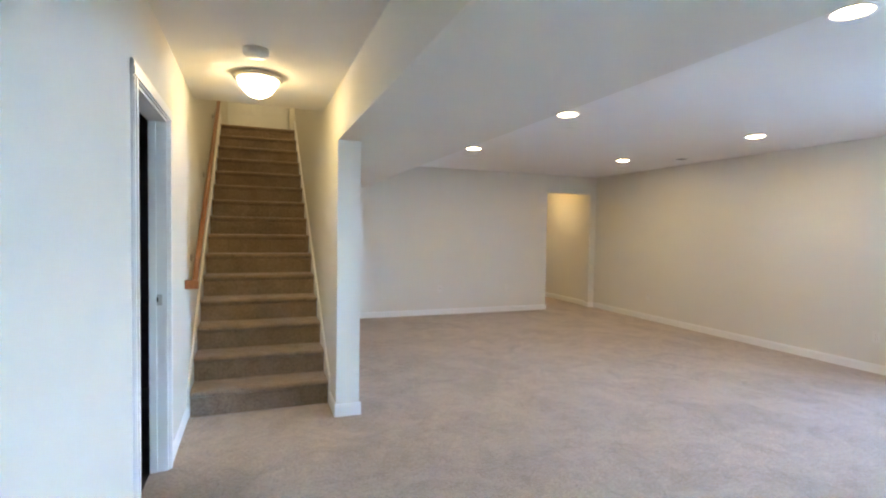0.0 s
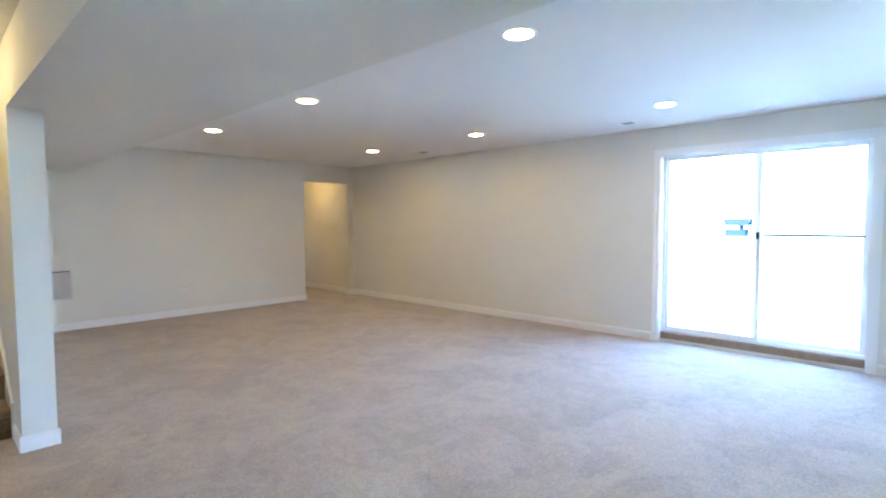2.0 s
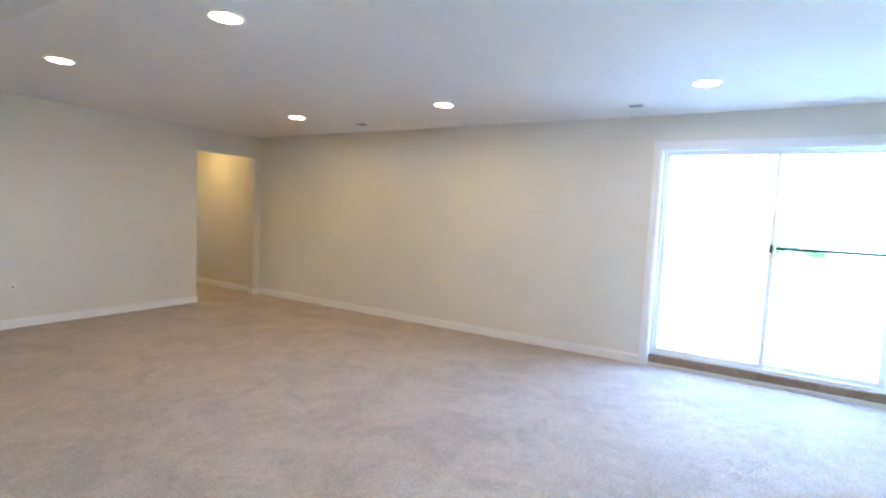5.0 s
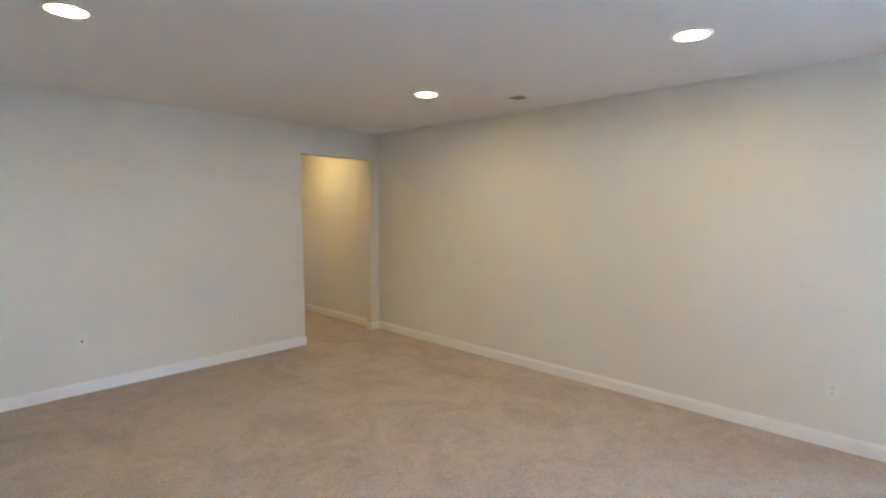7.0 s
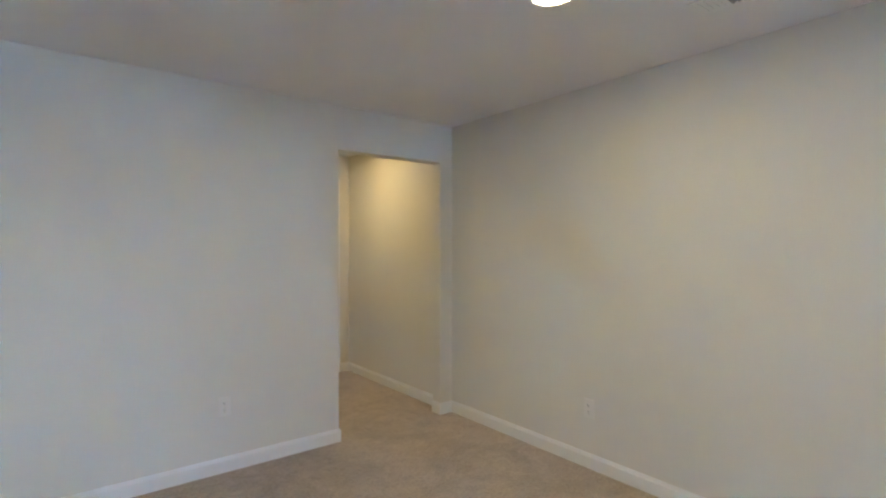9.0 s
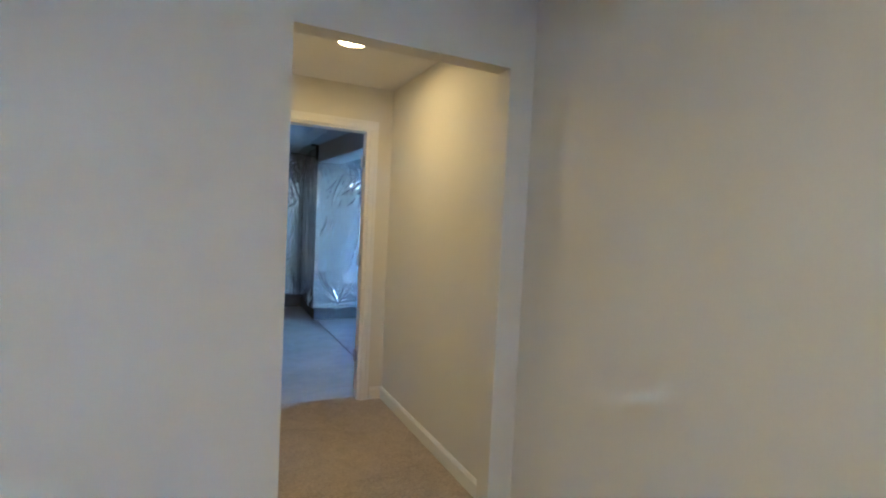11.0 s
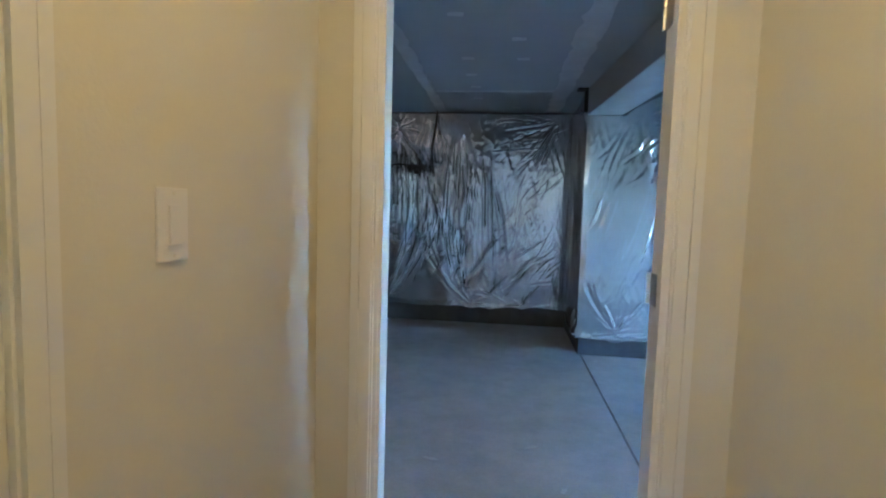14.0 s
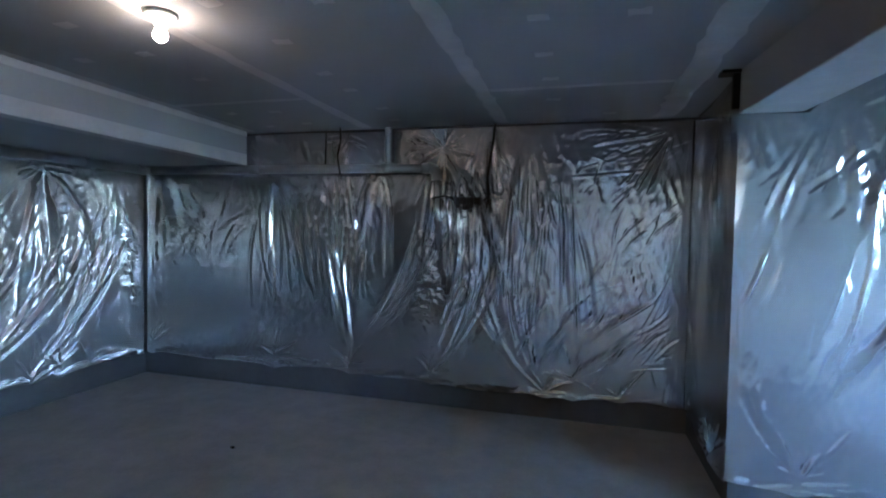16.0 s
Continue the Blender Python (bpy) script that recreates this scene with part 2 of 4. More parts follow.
# ---- walls of the big room ----
SY0, SY1, SZ = 0.445, 2.235, 2.06       # patio door opening
solid("wall_east", [(XE, XE + 0.2, YS - 0.3, SY0, 0, CEIL), (XE, XE + 0.2, SY1, YN + 0.1, 0, CEIL), (XE, XE + 0.2, SY0, SY1, SZ, CEIL),
                    (XE + 0.02, XE + 0.2, SY0, SY1, -0.1, 0.03)], WALL, "cream painted wall with the sliding patio door")
OX0, OX1, OZ = 4.980, 5.892, 2.065    # opening to the hall
solid("wall_north", [(0.897, OX0, YN, YN + 0.1, 0, CEIL), (OX0, OX1, YN, YN + 0.1, OZ, CEIL), (OX1, XE, YN, YN + 0.1, 0, CEIL)], WALL,
      "cream painted wall with a plain drywall opening")
WX0, WX1, WZ0, WZ1 = 3.72, 4.66, 1.89, 2.285
solid("wall_south", [(XW - 0.09, WX0, YS - 0.3, YS, 0, CEIL), (WX1, XE, YS - 0.3, YS, 0, CEIL), (WX0, WX1, YS - 0.3, YS, 0, WZ0), (WX0, WX1, YS - 0.3, YS, WZ1, CEIL)],
      WALL, "cream painted wall with a high hopper window")
DY0, DY1, DZ = 2.66, 3.47, 1.95      # closet doorway
UPZ = 5.2
solid("wall_west", [(XW - 0.09, XW, YS, DY0, 0, CEIL + 0.35), (XW - 0.09, XW, DY1, 4.76, 0, CEIL + 0.35), (XW - 0.09, XW, DY0, DY1, DZ, CEIL + 0.35),
                    (XW - 0.09, XW, 4.76, 8.2, 0, UPZ)], WALL, "cream painted wall beside the stair lobby")
solid("wall_stair", [(0.73, 0.897, 3.96, 4.76, 0, CEIL), (0.73, 0.897, 4.76, 8.2, 0, UPZ)], WALL, "cream painted wall that ends as a post beside the stair")
solid("wall_upper", [(XW, 0.73, 4.72, 4.76, CEIL + 0.3, UPZ)], WALL, "plain wall above the stair opening")
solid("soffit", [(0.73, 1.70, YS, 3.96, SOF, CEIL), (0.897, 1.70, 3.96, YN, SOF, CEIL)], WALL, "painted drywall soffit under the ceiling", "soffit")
solid("ceiling", [(0.74, XE, YS, YN, CEIL, CEIL + 0.1)], CEILP, "flat white painted ceiling", "ceiling")
solid("ceiling_lobby", [(XW, 0.74, YS, 4.76, CEIL, CEIL + 0.3)], CEILP, "flat painted ceiling of the stair lobby", "ceiling")
solid("ceiling_stair", [(XW - 0.09, 0.9, 4.72, 8.3, UPZ, UPZ + 0.1)], CEILP, "ceiling above the stairwell", "ceiling")
# Closet walls, ceiling and floor are coloured dark in place of its shade.
solid("wall_closet", [(-3.2, -3.1, 2.2, 5.2, 0, CEIL), (-3.1, XW - 0.09, 2.2, 2.3, 0, CEIL), (-3.1, XW - 0.09, 5.1, 5.2, 0, CEIL)], CONC_SHADE, "closet walls behind the doorway, coloured dark for the unlit room")
solid("ceiling_closet", [(-3.2, XW - 0.09, 2.2, 5.2, CEIL, CEIL + 0.1)], CONC_SHADE, "closet ceiling, coloured dark for the unlit room", "ceiling")

# ---- hall and bathroom walls ----
BD0, BD1, BDZ = 7.995, 8.757, 2.03     # bathroom doorway
GX0, GX1, GZ = 5.012, 5.815, 2.064        # doorway to the unfinished room
solid("wall_hall_west", [(BX1, HX0, YN + 0.1, BD0, 0, CEIL), (BX1, HX0, BD1, HY1, 0, CEIL), (BX1, HX0, BD0, BD1, BDZ, CEIL)], WALL, "cream painted hall wall with the bathroom doorway")
solid("wall_hall_east", [(HX1, XE + 0.2, YN + 0.1, HY1, 0, CEIL)], WALL, "cream painted hall wall")
solid("wall_hall_north", [(HX0 - 0.12, GX0, HY1, UY0, 0, CEIL), (GX1, UX1, HY1, UY0, 0, CEIL), (GX0, GX1, HY1, UY0, GZ, CEIL)], WALL, "cream painted hall end wall with a doorway")
solid("ceiling_hall", [(BX1, XE, YN + 0.1, HY1, CEIL, CEIL + 0.1)], CEILP, "flat painted hall ceiling", "ceiling")
solid("wall_bath", [(BX0 - 0.1, BX1, BY1, UY0, 0, CEIL), (BX0 - 0.1, BX0, YN + 0.1, BY1, 0, CEIL)], WALL, "cream painted bathroom walls")
solid("ceiling_bath", [(BX0 - 0.1, BX1, YN + 0.1, BY1, CEIL, CEIL + 0.1)], CEILP, "flat painted bathroom ceiling", "ceiling")

# ---- unfinished room ----
VY0, VY1, VZ0, VZ1 = 10.0, 11.6, 0.5, 2.15   # its window, in the far side wall
solid("wall_foundation_north", [(UX0 - 0.2, COLX, UY1, UY1 + 0.2, -0.1, CEIL)], CONC_SHADE, "bare poured concrete foundation wall")
solid("wall_foundation_return", [(COLX, COLX + 0.2, COLY, UY1 + 0.2, -0.1, CEIL), (COLX + 0.2, UX1, COLY, COLY + 0.2, -0.1, CEIL)], CONC_SHADE, "bare concrete foundation wall that juts out")
solid("wall_foundation_west", [(UX0 - 0.2, UX0, UY0 - 0.13, UY1, -0.1, CEIL)], CONC_SHADE, "bare concrete foundation wall")
solid("wall_unfinished_south", [(UX0 - 0.2, HX0 - 0.12, 9.645, UY0, -0.1, CEIL)], BOARD, "unpainted gypsum board wall")
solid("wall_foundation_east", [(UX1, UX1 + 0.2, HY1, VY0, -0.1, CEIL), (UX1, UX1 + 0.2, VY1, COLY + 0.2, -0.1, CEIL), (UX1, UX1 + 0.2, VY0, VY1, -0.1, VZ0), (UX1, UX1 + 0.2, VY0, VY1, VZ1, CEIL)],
      CONC_SHADE, "bare concrete wall with a window")
solid("ceiling_unfinished", [(UX0 - 0.2, UX1 + 0.2, UY0, UY1 + 0.2, CEIL, CEIL + 0.1)], BOARD, "unpainted gypsum board ceiling with taped joints", "ceiling")
solid("soffit_unfinished", [(UX0, 2.27, UY0, 13.84, 2.07, CEIL)], BOARD, "unpainted gypsum board soffit", "soffit")
solid("beam_box", [(COLX - 0.025, 6.365, UY0, COLY, 2.15, CEIL)], BOARD, "gypsum board boxed beam under the ceiling", "beam", askew=(COLY, 0.075))

# ---- stairs ----
RISE, RUN, STEPS, STY = 0.185, 0.255, 15, 4.272


def build_stairs():
    st = thing("staircase", (0.22, STY, 0), "straight staircase in the beige carpet, coloured darker and browner for dim warm light", "stairs")
    x0, x1 = XW + 0.02, 0.73 - 0.015
    for k in range(STEPS):
        y, z = STY + k * RUN, k * RISE
        bm = bmesh.new()
        top = (RUN if k < STEPS - 1 else 0.22)
        prof = [(0, 0), (0, RISE - 0.05), (-0.014, RISE - 0.038), (-0.022, RISE - 0.02), (-0.016, RISE - 0.006), (0.0, RISE), (top + 0.03, RISE), (top + 0.03, 0)]
        rows = [[bm.verts.new((x - 0.22, y - STY + a, z + b)) for a, b in prof] for x in (x0, x1)]
        n = len(prof)
        for i in range(n):
            bm.faces.new((rows[0][i], rows[0][(i + 1) % n], rows[1][(i + 1) % n], rows[1][i]))
        bm.faces.new(rows[0])
        bm.faces.new(list(reversed(rows[1])))
        part("step", bm, CARPET_DIM, st)
    for x, side in ((XW + 0.001, 1), (0.73 - 0.016, -1)):
        bm = bmesh.new()
        prof = [(-0.02, 0), (-0.02, 0.22), (STEPS * RUN - 0.1, 0.22 + (STEPS * RUN - 0.08) * RISE / RUN), (STEPS * RUN - 0.1, 0)]
        rows = [[bm.verts.new((xx - 0.22, a, b)) for a, b in prof] for xx in (x, x + 0.015)]
        for i in range(4):
            bm.faces.new((rows[0][i], rows[0][(i + 1) % 4], rows[1][(i + 1) % 4], rows[1][i]))
        bm.faces.new(rows[0])
        bm.faces.new(list(reversed(rows[1])))
        part("skirt_board", bm, TRIM, st, "white painted skirt board")


build_stairs()


# ---- trim ----
def baseboard(x0, y0, x1, y1, nx, ny, h=0.092, d=0.013):
    """A run of white base moulding from one point to another; (nx, ny) is the side it stands out to."""
    bm = bmesh.new()
    prof = [(0, 0), (d, 0), (d, h - 0.02), (d * 0.6, h - 0.008), (d * 0.35, h), (0, h)]
    rows = [[bm.verts.new((x + nx * a, y + ny * a, b)) for a, b in prof] for x, y in ((x0, y0), (x1, y1))]
    for i in range(len(prof)):
        j = (i + 1) % len(prof)
        bm.faces.new((rows[0][i], rows[0][j], rows[1][j], rows[1][i]))
    bm.faces.new(rows[0])
    bm.faces.new(list(reversed(rows[1])))
    tagged(new("baseboard", mesh_of("baseboard", bm, TRIM)), "white painted base moulding along the wall", "baseboard", "", "structure")


for run in ((0.91, YN, OX0, YN, 0, -1), (OX1, YN, XE, YN, 0, -1), (XE, SY1 + 0.075, XE, YN, -1, 0), (XE, YS, XE, SY0 - 0.075, -1, 0), (XW, YS, XE, YS, 0, 1),
            (XW, YS, XW, DY0 - 0.075, 1, 0), (XW, DY1 + 0.075, XW, STY, 1, 0), (0.73 - 0.013, 3.96, 0.897 + 0.013, 3.96, 0, -1), (0.73, 3.96, 0.73, STY - 0.01, -1, 0), (0.897, 3.96, 0.897, YN, 1, 0),
            (OX1, YN - 0.013, OX1, YN + 0.1, -1, 0), (OX1, YN + 0.1, HX1, YN + 0.1, 0, 1), (OX0, YN - 0.013, OX0, YN + 0.1, 1, 0),
            (HX1, YN + 0.1, HX1, HY1, -1, 0), (HX0, BD1 + 0.062, HX0, HY1, 1, 0), (HX0, HY1, GX0 - 0.07, HY1, 0, -1), (GX1 + 0.07, HY1, HX1, HY1, 0, -1)):
    baseboard(*run)


def moulding(bm, axis, sign, face, w, u0, u1, z0, z1, along, d=0.018):
    """One stick of door casing on a wall face. axis: 'x' or 'y' is the wall's normal."""
    for a, b, dd in ((0.0, 1.0, d * 0.55), (0.08, 0.55, d), (0.62, 0.92, d * 0.8)):
        if along == "up":
            s0, s1 = u0 + (u1 - u0) * a, u0 + (u1 - u0) * b
            lo, hi, za, zb = min(s0, s1), max(s0, s1), z0, z1
        else:
            lo, hi = u0, u1
            za, zb = sorted((z0 + (z1 - z0) * a, z0 + (z1 - z0) * b))
        f0, f1 = sorted((face, face + sign * dd))
        if axis == "x":
            box(bm, f0, f1, lo, hi, za, zb)
        else:
            box(bm, lo, hi, f0, f1, za, zb)


def door_frame(name, axis, sign, face, back, u0, u1, ztop, w, label, material=TRIM, stop_at=0.003):
    """Jambs, stops and casing round a doorway; face is the side seen, back the wall's other face."""
    mid = ((u0 + u1) / 2)
    at = (face, mid, 0) if axis == "x" else (mid, face, 0)
    d = thing(name, at, label, "door frame", "", "structure")
    def put(nm, bm, lab=""):
        bmesh.ops.translate(bm, verts=bm.verts, vec=(-at[0], -at[1], 0))
        return part(nm, bm, material, d, lab)
    lo, hi = sorted((face, back))
    for u, s in ((u0, 1), (u1, -1)):
        bm = bmesh.new()
        a, b = sorted((u, u + s * 0.018))
        box(bm, *((lo, hi, a, b) if axis == "x" else (a, b, lo, hi)), 0, ztop)
        put("jamb", bm)
        bm = bmesh.new()
        a, b = sorted((u + s * 0.018, u + s * 0.026))
        m0 = lo + stop_at
        box(bm, *((m0, m0 + 0.035, a, b) if axis == "x" else (a, b, m0, m0 + 0.035)), 0, ztop - 0.018)
        put("stop", bm)
        bm = bmesh.new()
        moulding(bm, axis, sign, face, w, u + s * 0.006, u + s * 0.006 - s * w, 0, ztop - 0.006, "up")
        put("casing", bm)
    bm = bmesh.new()
    box(bm, *((lo, hi, u0 + 0.018, u1 - 0.018) if axis == "x" else (u0 + 0.018, u1 - 0.018, lo, hi)), ztop - 0.018, ztop)
    put("head_jamb", bm)
    bm = bmesh.new()
    moulding(bm, axis, sign, face, w, u0 - w + 0.006, u1 + w - 0.006, ztop - 0.006, ztop - 0.006 + w, "flat")
    put("head_casing", bm)
    return d


door_frame("door_1", "x", 1, XW, XW - 0.09, DY0, DY1, DZ, 0.066, "white painted casing round the open closet doorway")
door_frame("door_2", "x", 1, HX0, BX1, BD0, BD1, BDZ, 0.062, "white painted casing round the open bathroom doorway", TRIM, 0.043)
door_frame("door_3", "y", -1, HY1, UY0, GX0, GX1, GZ, 0.066, "white painted casing round the open doorway to the unfinished room")


def metal_plate(name, at, size, label, hole=True):
    """A small plate let into a jamb; size in x, y, z."""
    t = thing(name, at, label, "strike plate")
    bm = bmesh.new()
    box(bm, -size[0] / 2, size[0] / 2, -size[1] / 2, size[1] / 2, -size[2] / 2, size[2] / 2, 0.0008)
    p = part("plate", bm, STEEL, t)
    if hole:
        bm = bmesh.new()
        k = 0.22
        big = [s * k if s > 0.01 else s + 0.002 for s in size]
        big[2] = size[2] * 0.42
        box(bm, -big[0] / 2, big[0] / 2, -big[1] / 2, big[1] / 2, -big[2] / 2, big[2] / 2)
        part("latch_hole", bm, DARK, p)
    return t


metal_plate("strike_plate", (4.765, BD1 - 0.0195, 0.925), (0.042, 0.003, 0.06), "brushed nickel strike plate in the bathroom door jamb")
metal_plate("strike_plate", (XW - 0.05, DY1 - 0.019, 0.96), (0.05, 0.003, 0.06), "brushed nickel strike plate in the closet door jamb")


def hinge(at):
    t = thing("hinge", at, "bronze-grey butt hinge on the door jamb", "hinge", "hinges of the doorway")
    bm = bmesh.new()
    box(bm, -0.002, 0.002, -0.03, 0.03, -0.045, 0.045, 0.0008)
    part("leaf", bm, STEEL, t)
    for k in range(3):
        bm = bmesh.new()
        cyl(bm, (-0.006, 0.033, -0.045 + k * 0.0303), (-0.006, 0.033, -0.0165 + k * 0.0303), 0.006, 10)
        part("knuckle", bm, STEEL, t)


for hz in (0.322, 1.072, 1.83):
    hinge((GX1 - 0.0195, UY0 - 0.033, hz))


def panel_door(name, x0, y0, width, height, z0, along, face, label):
    """A moulded six-panel door leaf, standing in a plane of constant y (along x)."""
    t = thing(name, (x0 + width / 2, y0, z0), label, "door")
    bm = bmesh.new()
    box(bm, -width / 2, width / 2, 0, 0.035, 0.01, height, 0.002)
    leaf = part("leaf", bm, TRIM, t)
    pw = width / 2 - 0.14
    for cx in (-width / 4 + 0.018, width / 4 - 0.018):
        for a, b in ((0.2, 0.75), (0.93, 1.55), (1.68, height - 0.13)):
            bm = bmesh.new()
            for f0, f1 in ((-0.006, 0.0), (0.035, 0.041)):
                box(bm, cx - pw / 2, cx + pw / 2, f0, f1, a, b, 0.003)
                box(bm, cx - pw / 2 + 0.03, cx + pw / 2 - 0.03, f0 - 0.003, f1 + 0.003, a + 0.03, b - 0.03, 0.003)
            part("panel", bm, TRIM, leaf)
    for s in (-0.04, 0.075):
        bm = bmesh.new()
        bmesh.ops.create_uvsphere(bm, u_segments=16, v_segments=10, radius=0.027, matrix=Matrix.Translation((width / 2 - 0.07, s, 0.92)))
        cyl(bm, (width / 2 - 0.07, 0.0175, 0.92), (width / 2 - 0.07, s, 0.92), 0.012, 12)
        part("door_knob", bm, STEEL, leaf, "brushed nickel door knob", True)
    return t


panel_door("panel_door", 0.23 - 0.41, 8.06, 0.82, 2.03, STEPS * RISE + 0.004, "x", 1, "white six-panel door closed at the top of the stairs")
solid("wall_stair_top", [(XW, 0.73, 8.1, 8.2, 2.5, UPZ), (XW, -0.19, 8.04, 8.1, STEPS * RISE, UPZ), (0.65, 0.73, 8.04, 8.1, STEPS * RISE, UPZ), (-0.19, 0.65, 8.04, 8.1, STEPS * RISE + 2.05, UPZ)],
      WALL, "plain wall around the door above the stairs")
solid("floor_upper", [(XW, 0.73, STY + 14 * RUN + 0.18, 8.1, STEPS * RISE - 0.25, STEPS * RISE)], CARPET_DIM, "carpeted landing at the top of the stairs", "floor")
panel_door("panel_door", 5.85, UY0 + 0.03, 0.74, 2.02, 0.005, "x", 1, "white six-panel door swung open against the unfinished wall")
panel_door("panel_door", 3.97, YN + 0.15, 0.70, 1.99, 0.005, "x", 1, "white six-panel bathroom door swung wide open")


# ---- handrail ----
def handrail():
    r = RISE / RUN
    x = XW + 0.06
    y0, y1 = 4.19, 8.0
    z0 = 0.965
    t = thing("handrail", (x, y0, z0), "reddish oak handrail fixed to the stair wall", "handrail")
    bm = bmesh.new()
    n = 12
    sect = [(0.021 * math.cos(a) * (1.0 if math.sin(a) > 0 else 0.92), 0.034 * math.sin(a)) for a in [2 * math.pi * i / n for i in range(n)]]
    rows = []
    for k in range(2):
        L = (y1 - y0) * k
        rows.append([bm.verts.new((a, L, L * r + b)) for a, b in sect])
    for i in range(n):
        bm.faces.new((rows[0][i], rows[0][(i + 1) % n], rows[1][(i + 1) % n], rows[1][i]))
    bm.faces.new(rows[0])
    bm.faces.new(list(reversed(rows[1])))
    rail = part("rail", bm, RAIL, t, "", True)
    bm = bmesh.new()
    box(bm, -0.06, 0.026, -0.022, 0.022, -0.032, 0.03, 0.006)
    part("return_end", bm, RAIL, t)
    for k in (0.35, 1.35, 2.4, 3.4):
        bm = bmesh.new()
        cyl(bm, (-0.06, k, k * r - 0.09), (-0.051, k, k * r - 0.09), 0.028, 14)
        tube(bm, [(-0.055, k, k * r - 0.09), (-0.02, k, k * r - 0.085), (0, k, k * r - 0.035)], 0.006, 8)
        part("bracket", bm, STEEL, t, "brushed nickel bracket")


handrail()


# ---- lamps ----
def downlight(x, y, lit):
    t = thing("recessed_light", (x, y, CEIL), "white recessed ceiling downlight, switched on", "ceiling light", "recessed downlights")
    bm = bmesh.new()
    lathe(bm, [(0.076, -0.001), (0.078, -0.006), (0.09, -0.008), (0.099, -0.005), (0.1, 0.0)], 36)
    part("trim_ring", bm, PLASTIC, t, "", True)
    bm = bmesh.new()
    lathe(bm, [(0.0, -0.004), (0.05, -0.0045), (0.077, -0.003)], 36)
    part("lens", bm, lit, t, "glowing frosted lens", True)
    return t


first = downlight(2.676, 1.83, DOWN_ON)
for lx, ly in ((2.676, 3.99), (2.676, 5.93), (4.946, 5.93), (4.946, 3.99), (4.946, 1.83)):
    copy_thing(first, pose(lx, ly, CEIL))
downlight(5.435, 8.795, HALL_ON)


def dome_light():
    t = thing("dome_light", (0.195, 3.92, CEIL), "flush dome light with glowing alabaster glass and nickel ring", "ceiling light")
    bm = bmesh.new()
    lathe(bm, [(0.0000, 0.0), (0.0850, -0.002), (0.1487, -0.004), (0.1581, -0.014), (0.1547, -0.028), (0.1403, -0.036), (0.1275, -0.034), (0.0000, -0.03)], 48)
    part("rim", bm, STEEL, t, "brushed nickel rim", True)
    bm = bmesh.new()
    lathe(bm, [(0.1292, -0.034), (0.1255, -0.05), (0.109, -0.082), (0.083, -0.115), (0.052, -0.138), (0.022, -0.149), (0.0000, -0.151)], 48)
    part("glass_bowl", bm, DOME_ON, t, "glowing frosted glass bowl", True)
    bm = bmesh.new()
    lathe(bm, [(0.0000, -0.150), (0.0119, -0.151), (0.0136, -0.158), (0.0068, -0.166), (0.0051, -0.172), (0.0000, -0.175)], 20)
    part("finial", bm, STEEL, t, "", True)


dome_light()
upstairs = thing("upstairs_light", (0.23, 6.5, UPZ), "frosted ceiling light above the upper stairs", "ceiling light")
bm = bmesh.new()
lathe(bm, [(0.16, 0.0), (0.158, -0.03), (0.13, -0.07), (0.07, -0.1), (0.0, -0.11)], 32)
part("glass_bowl", bm, UPSTAIRS_ON, upstairs, "", True)


def smoke_detector(x, y):
    t = thing("smoke_detector", (x, y, CEIL), "round white plastic smoke detector on the ceiling", "smoke detector")
    bm = bmesh.new()
    lathe(bm, [(0.0, 0.0), (0.072, 0.0), (0.073, -0.012), (0.0, -0.012)], 32)
    part("base", bm, PLASTIC, t, "", True)
    bm = bmesh.new()
    lathe(bm, [(0.069, -0.012), (0.068, -0.03), (0.055, -0.042), (0.025, -0.046), (0.0, -0.046)], 32)
    part("cover", bm, PLASTIC, t, "", True)


smoke_detector(0.18, 3.42)


def bare_bulb():
    t = thing("lampholder", (3.535, 11.585, CEIL), "white porcelain lampholder with a glowing bare bulb", "ceiling light")
    bm = bmesh.new()
    lathe(bm, [(0.0, 0.0), (0.064, 0.0), (0.066, -0.012), (0.05, -0.02), (0.033, -0.027), (0.026, -0.05), (0.022, -0.055), (0.0, -0.055)], 32)
    part("socket", bm, PLASTIC, t, "white porcelain socket", True)
    bm = bmesh.new()
    lathe(bm, [(0.014, -0.055), (0.016, -0.064), (0.025, -0.078), (0.029, -0.093), (0.025, -0.108), (0.013, -0.118), (0.0, -0.12)], 24)
    part("bulb", bm, BULB_ON, t, "glowing frosted bulb", True)


bare_bulb()


# ---- vents, outlets, switches ----
def ceiling_vent(x, y):
    t = thing("ceiling_vent", (x, y, CEIL), "grey-white stamped steel ceiling register with louvres", "vent", "ceiling registers")
    bm = bmesh.new()
    for b in ((-0.075, 0.075, -0.125, -0.11), (-0.075, 0.075, 0.11, 0.125), (-0.075, -0.055, -0.11, 0.11), (0.055, 0.075, -0.11, 0.11)):
        box(bm, *b, -0.006, 0, 0.0015)
    part("frame", bm, PLASTIC, t)
    bm = bmesh.new()
    box(bm, -0.055, 0.055, -0.11, 0.11, -0.0015, -0.0005)
    part("duct", bm, DARK, t)
    # Slats tilted the other way are coloured dark, as the shade between them.
    for k in range(10):
        bm = bmesh.new()
        y0 = -0.099 + k * 0.022
        vs = box(bm, -0.055, 0.055, y0 - (0.009 if k < 5 else 0.0108), y0 + (0.009 if k < 5 else 0.0108), -0.0055, -0.0045)
        bmesh.ops.rotate(bm, verts=vs, cent=(0, y0, -0.005), matrix=Matrix.Rotation(radians(-26 if k < 5 else 3), 3, "X"))
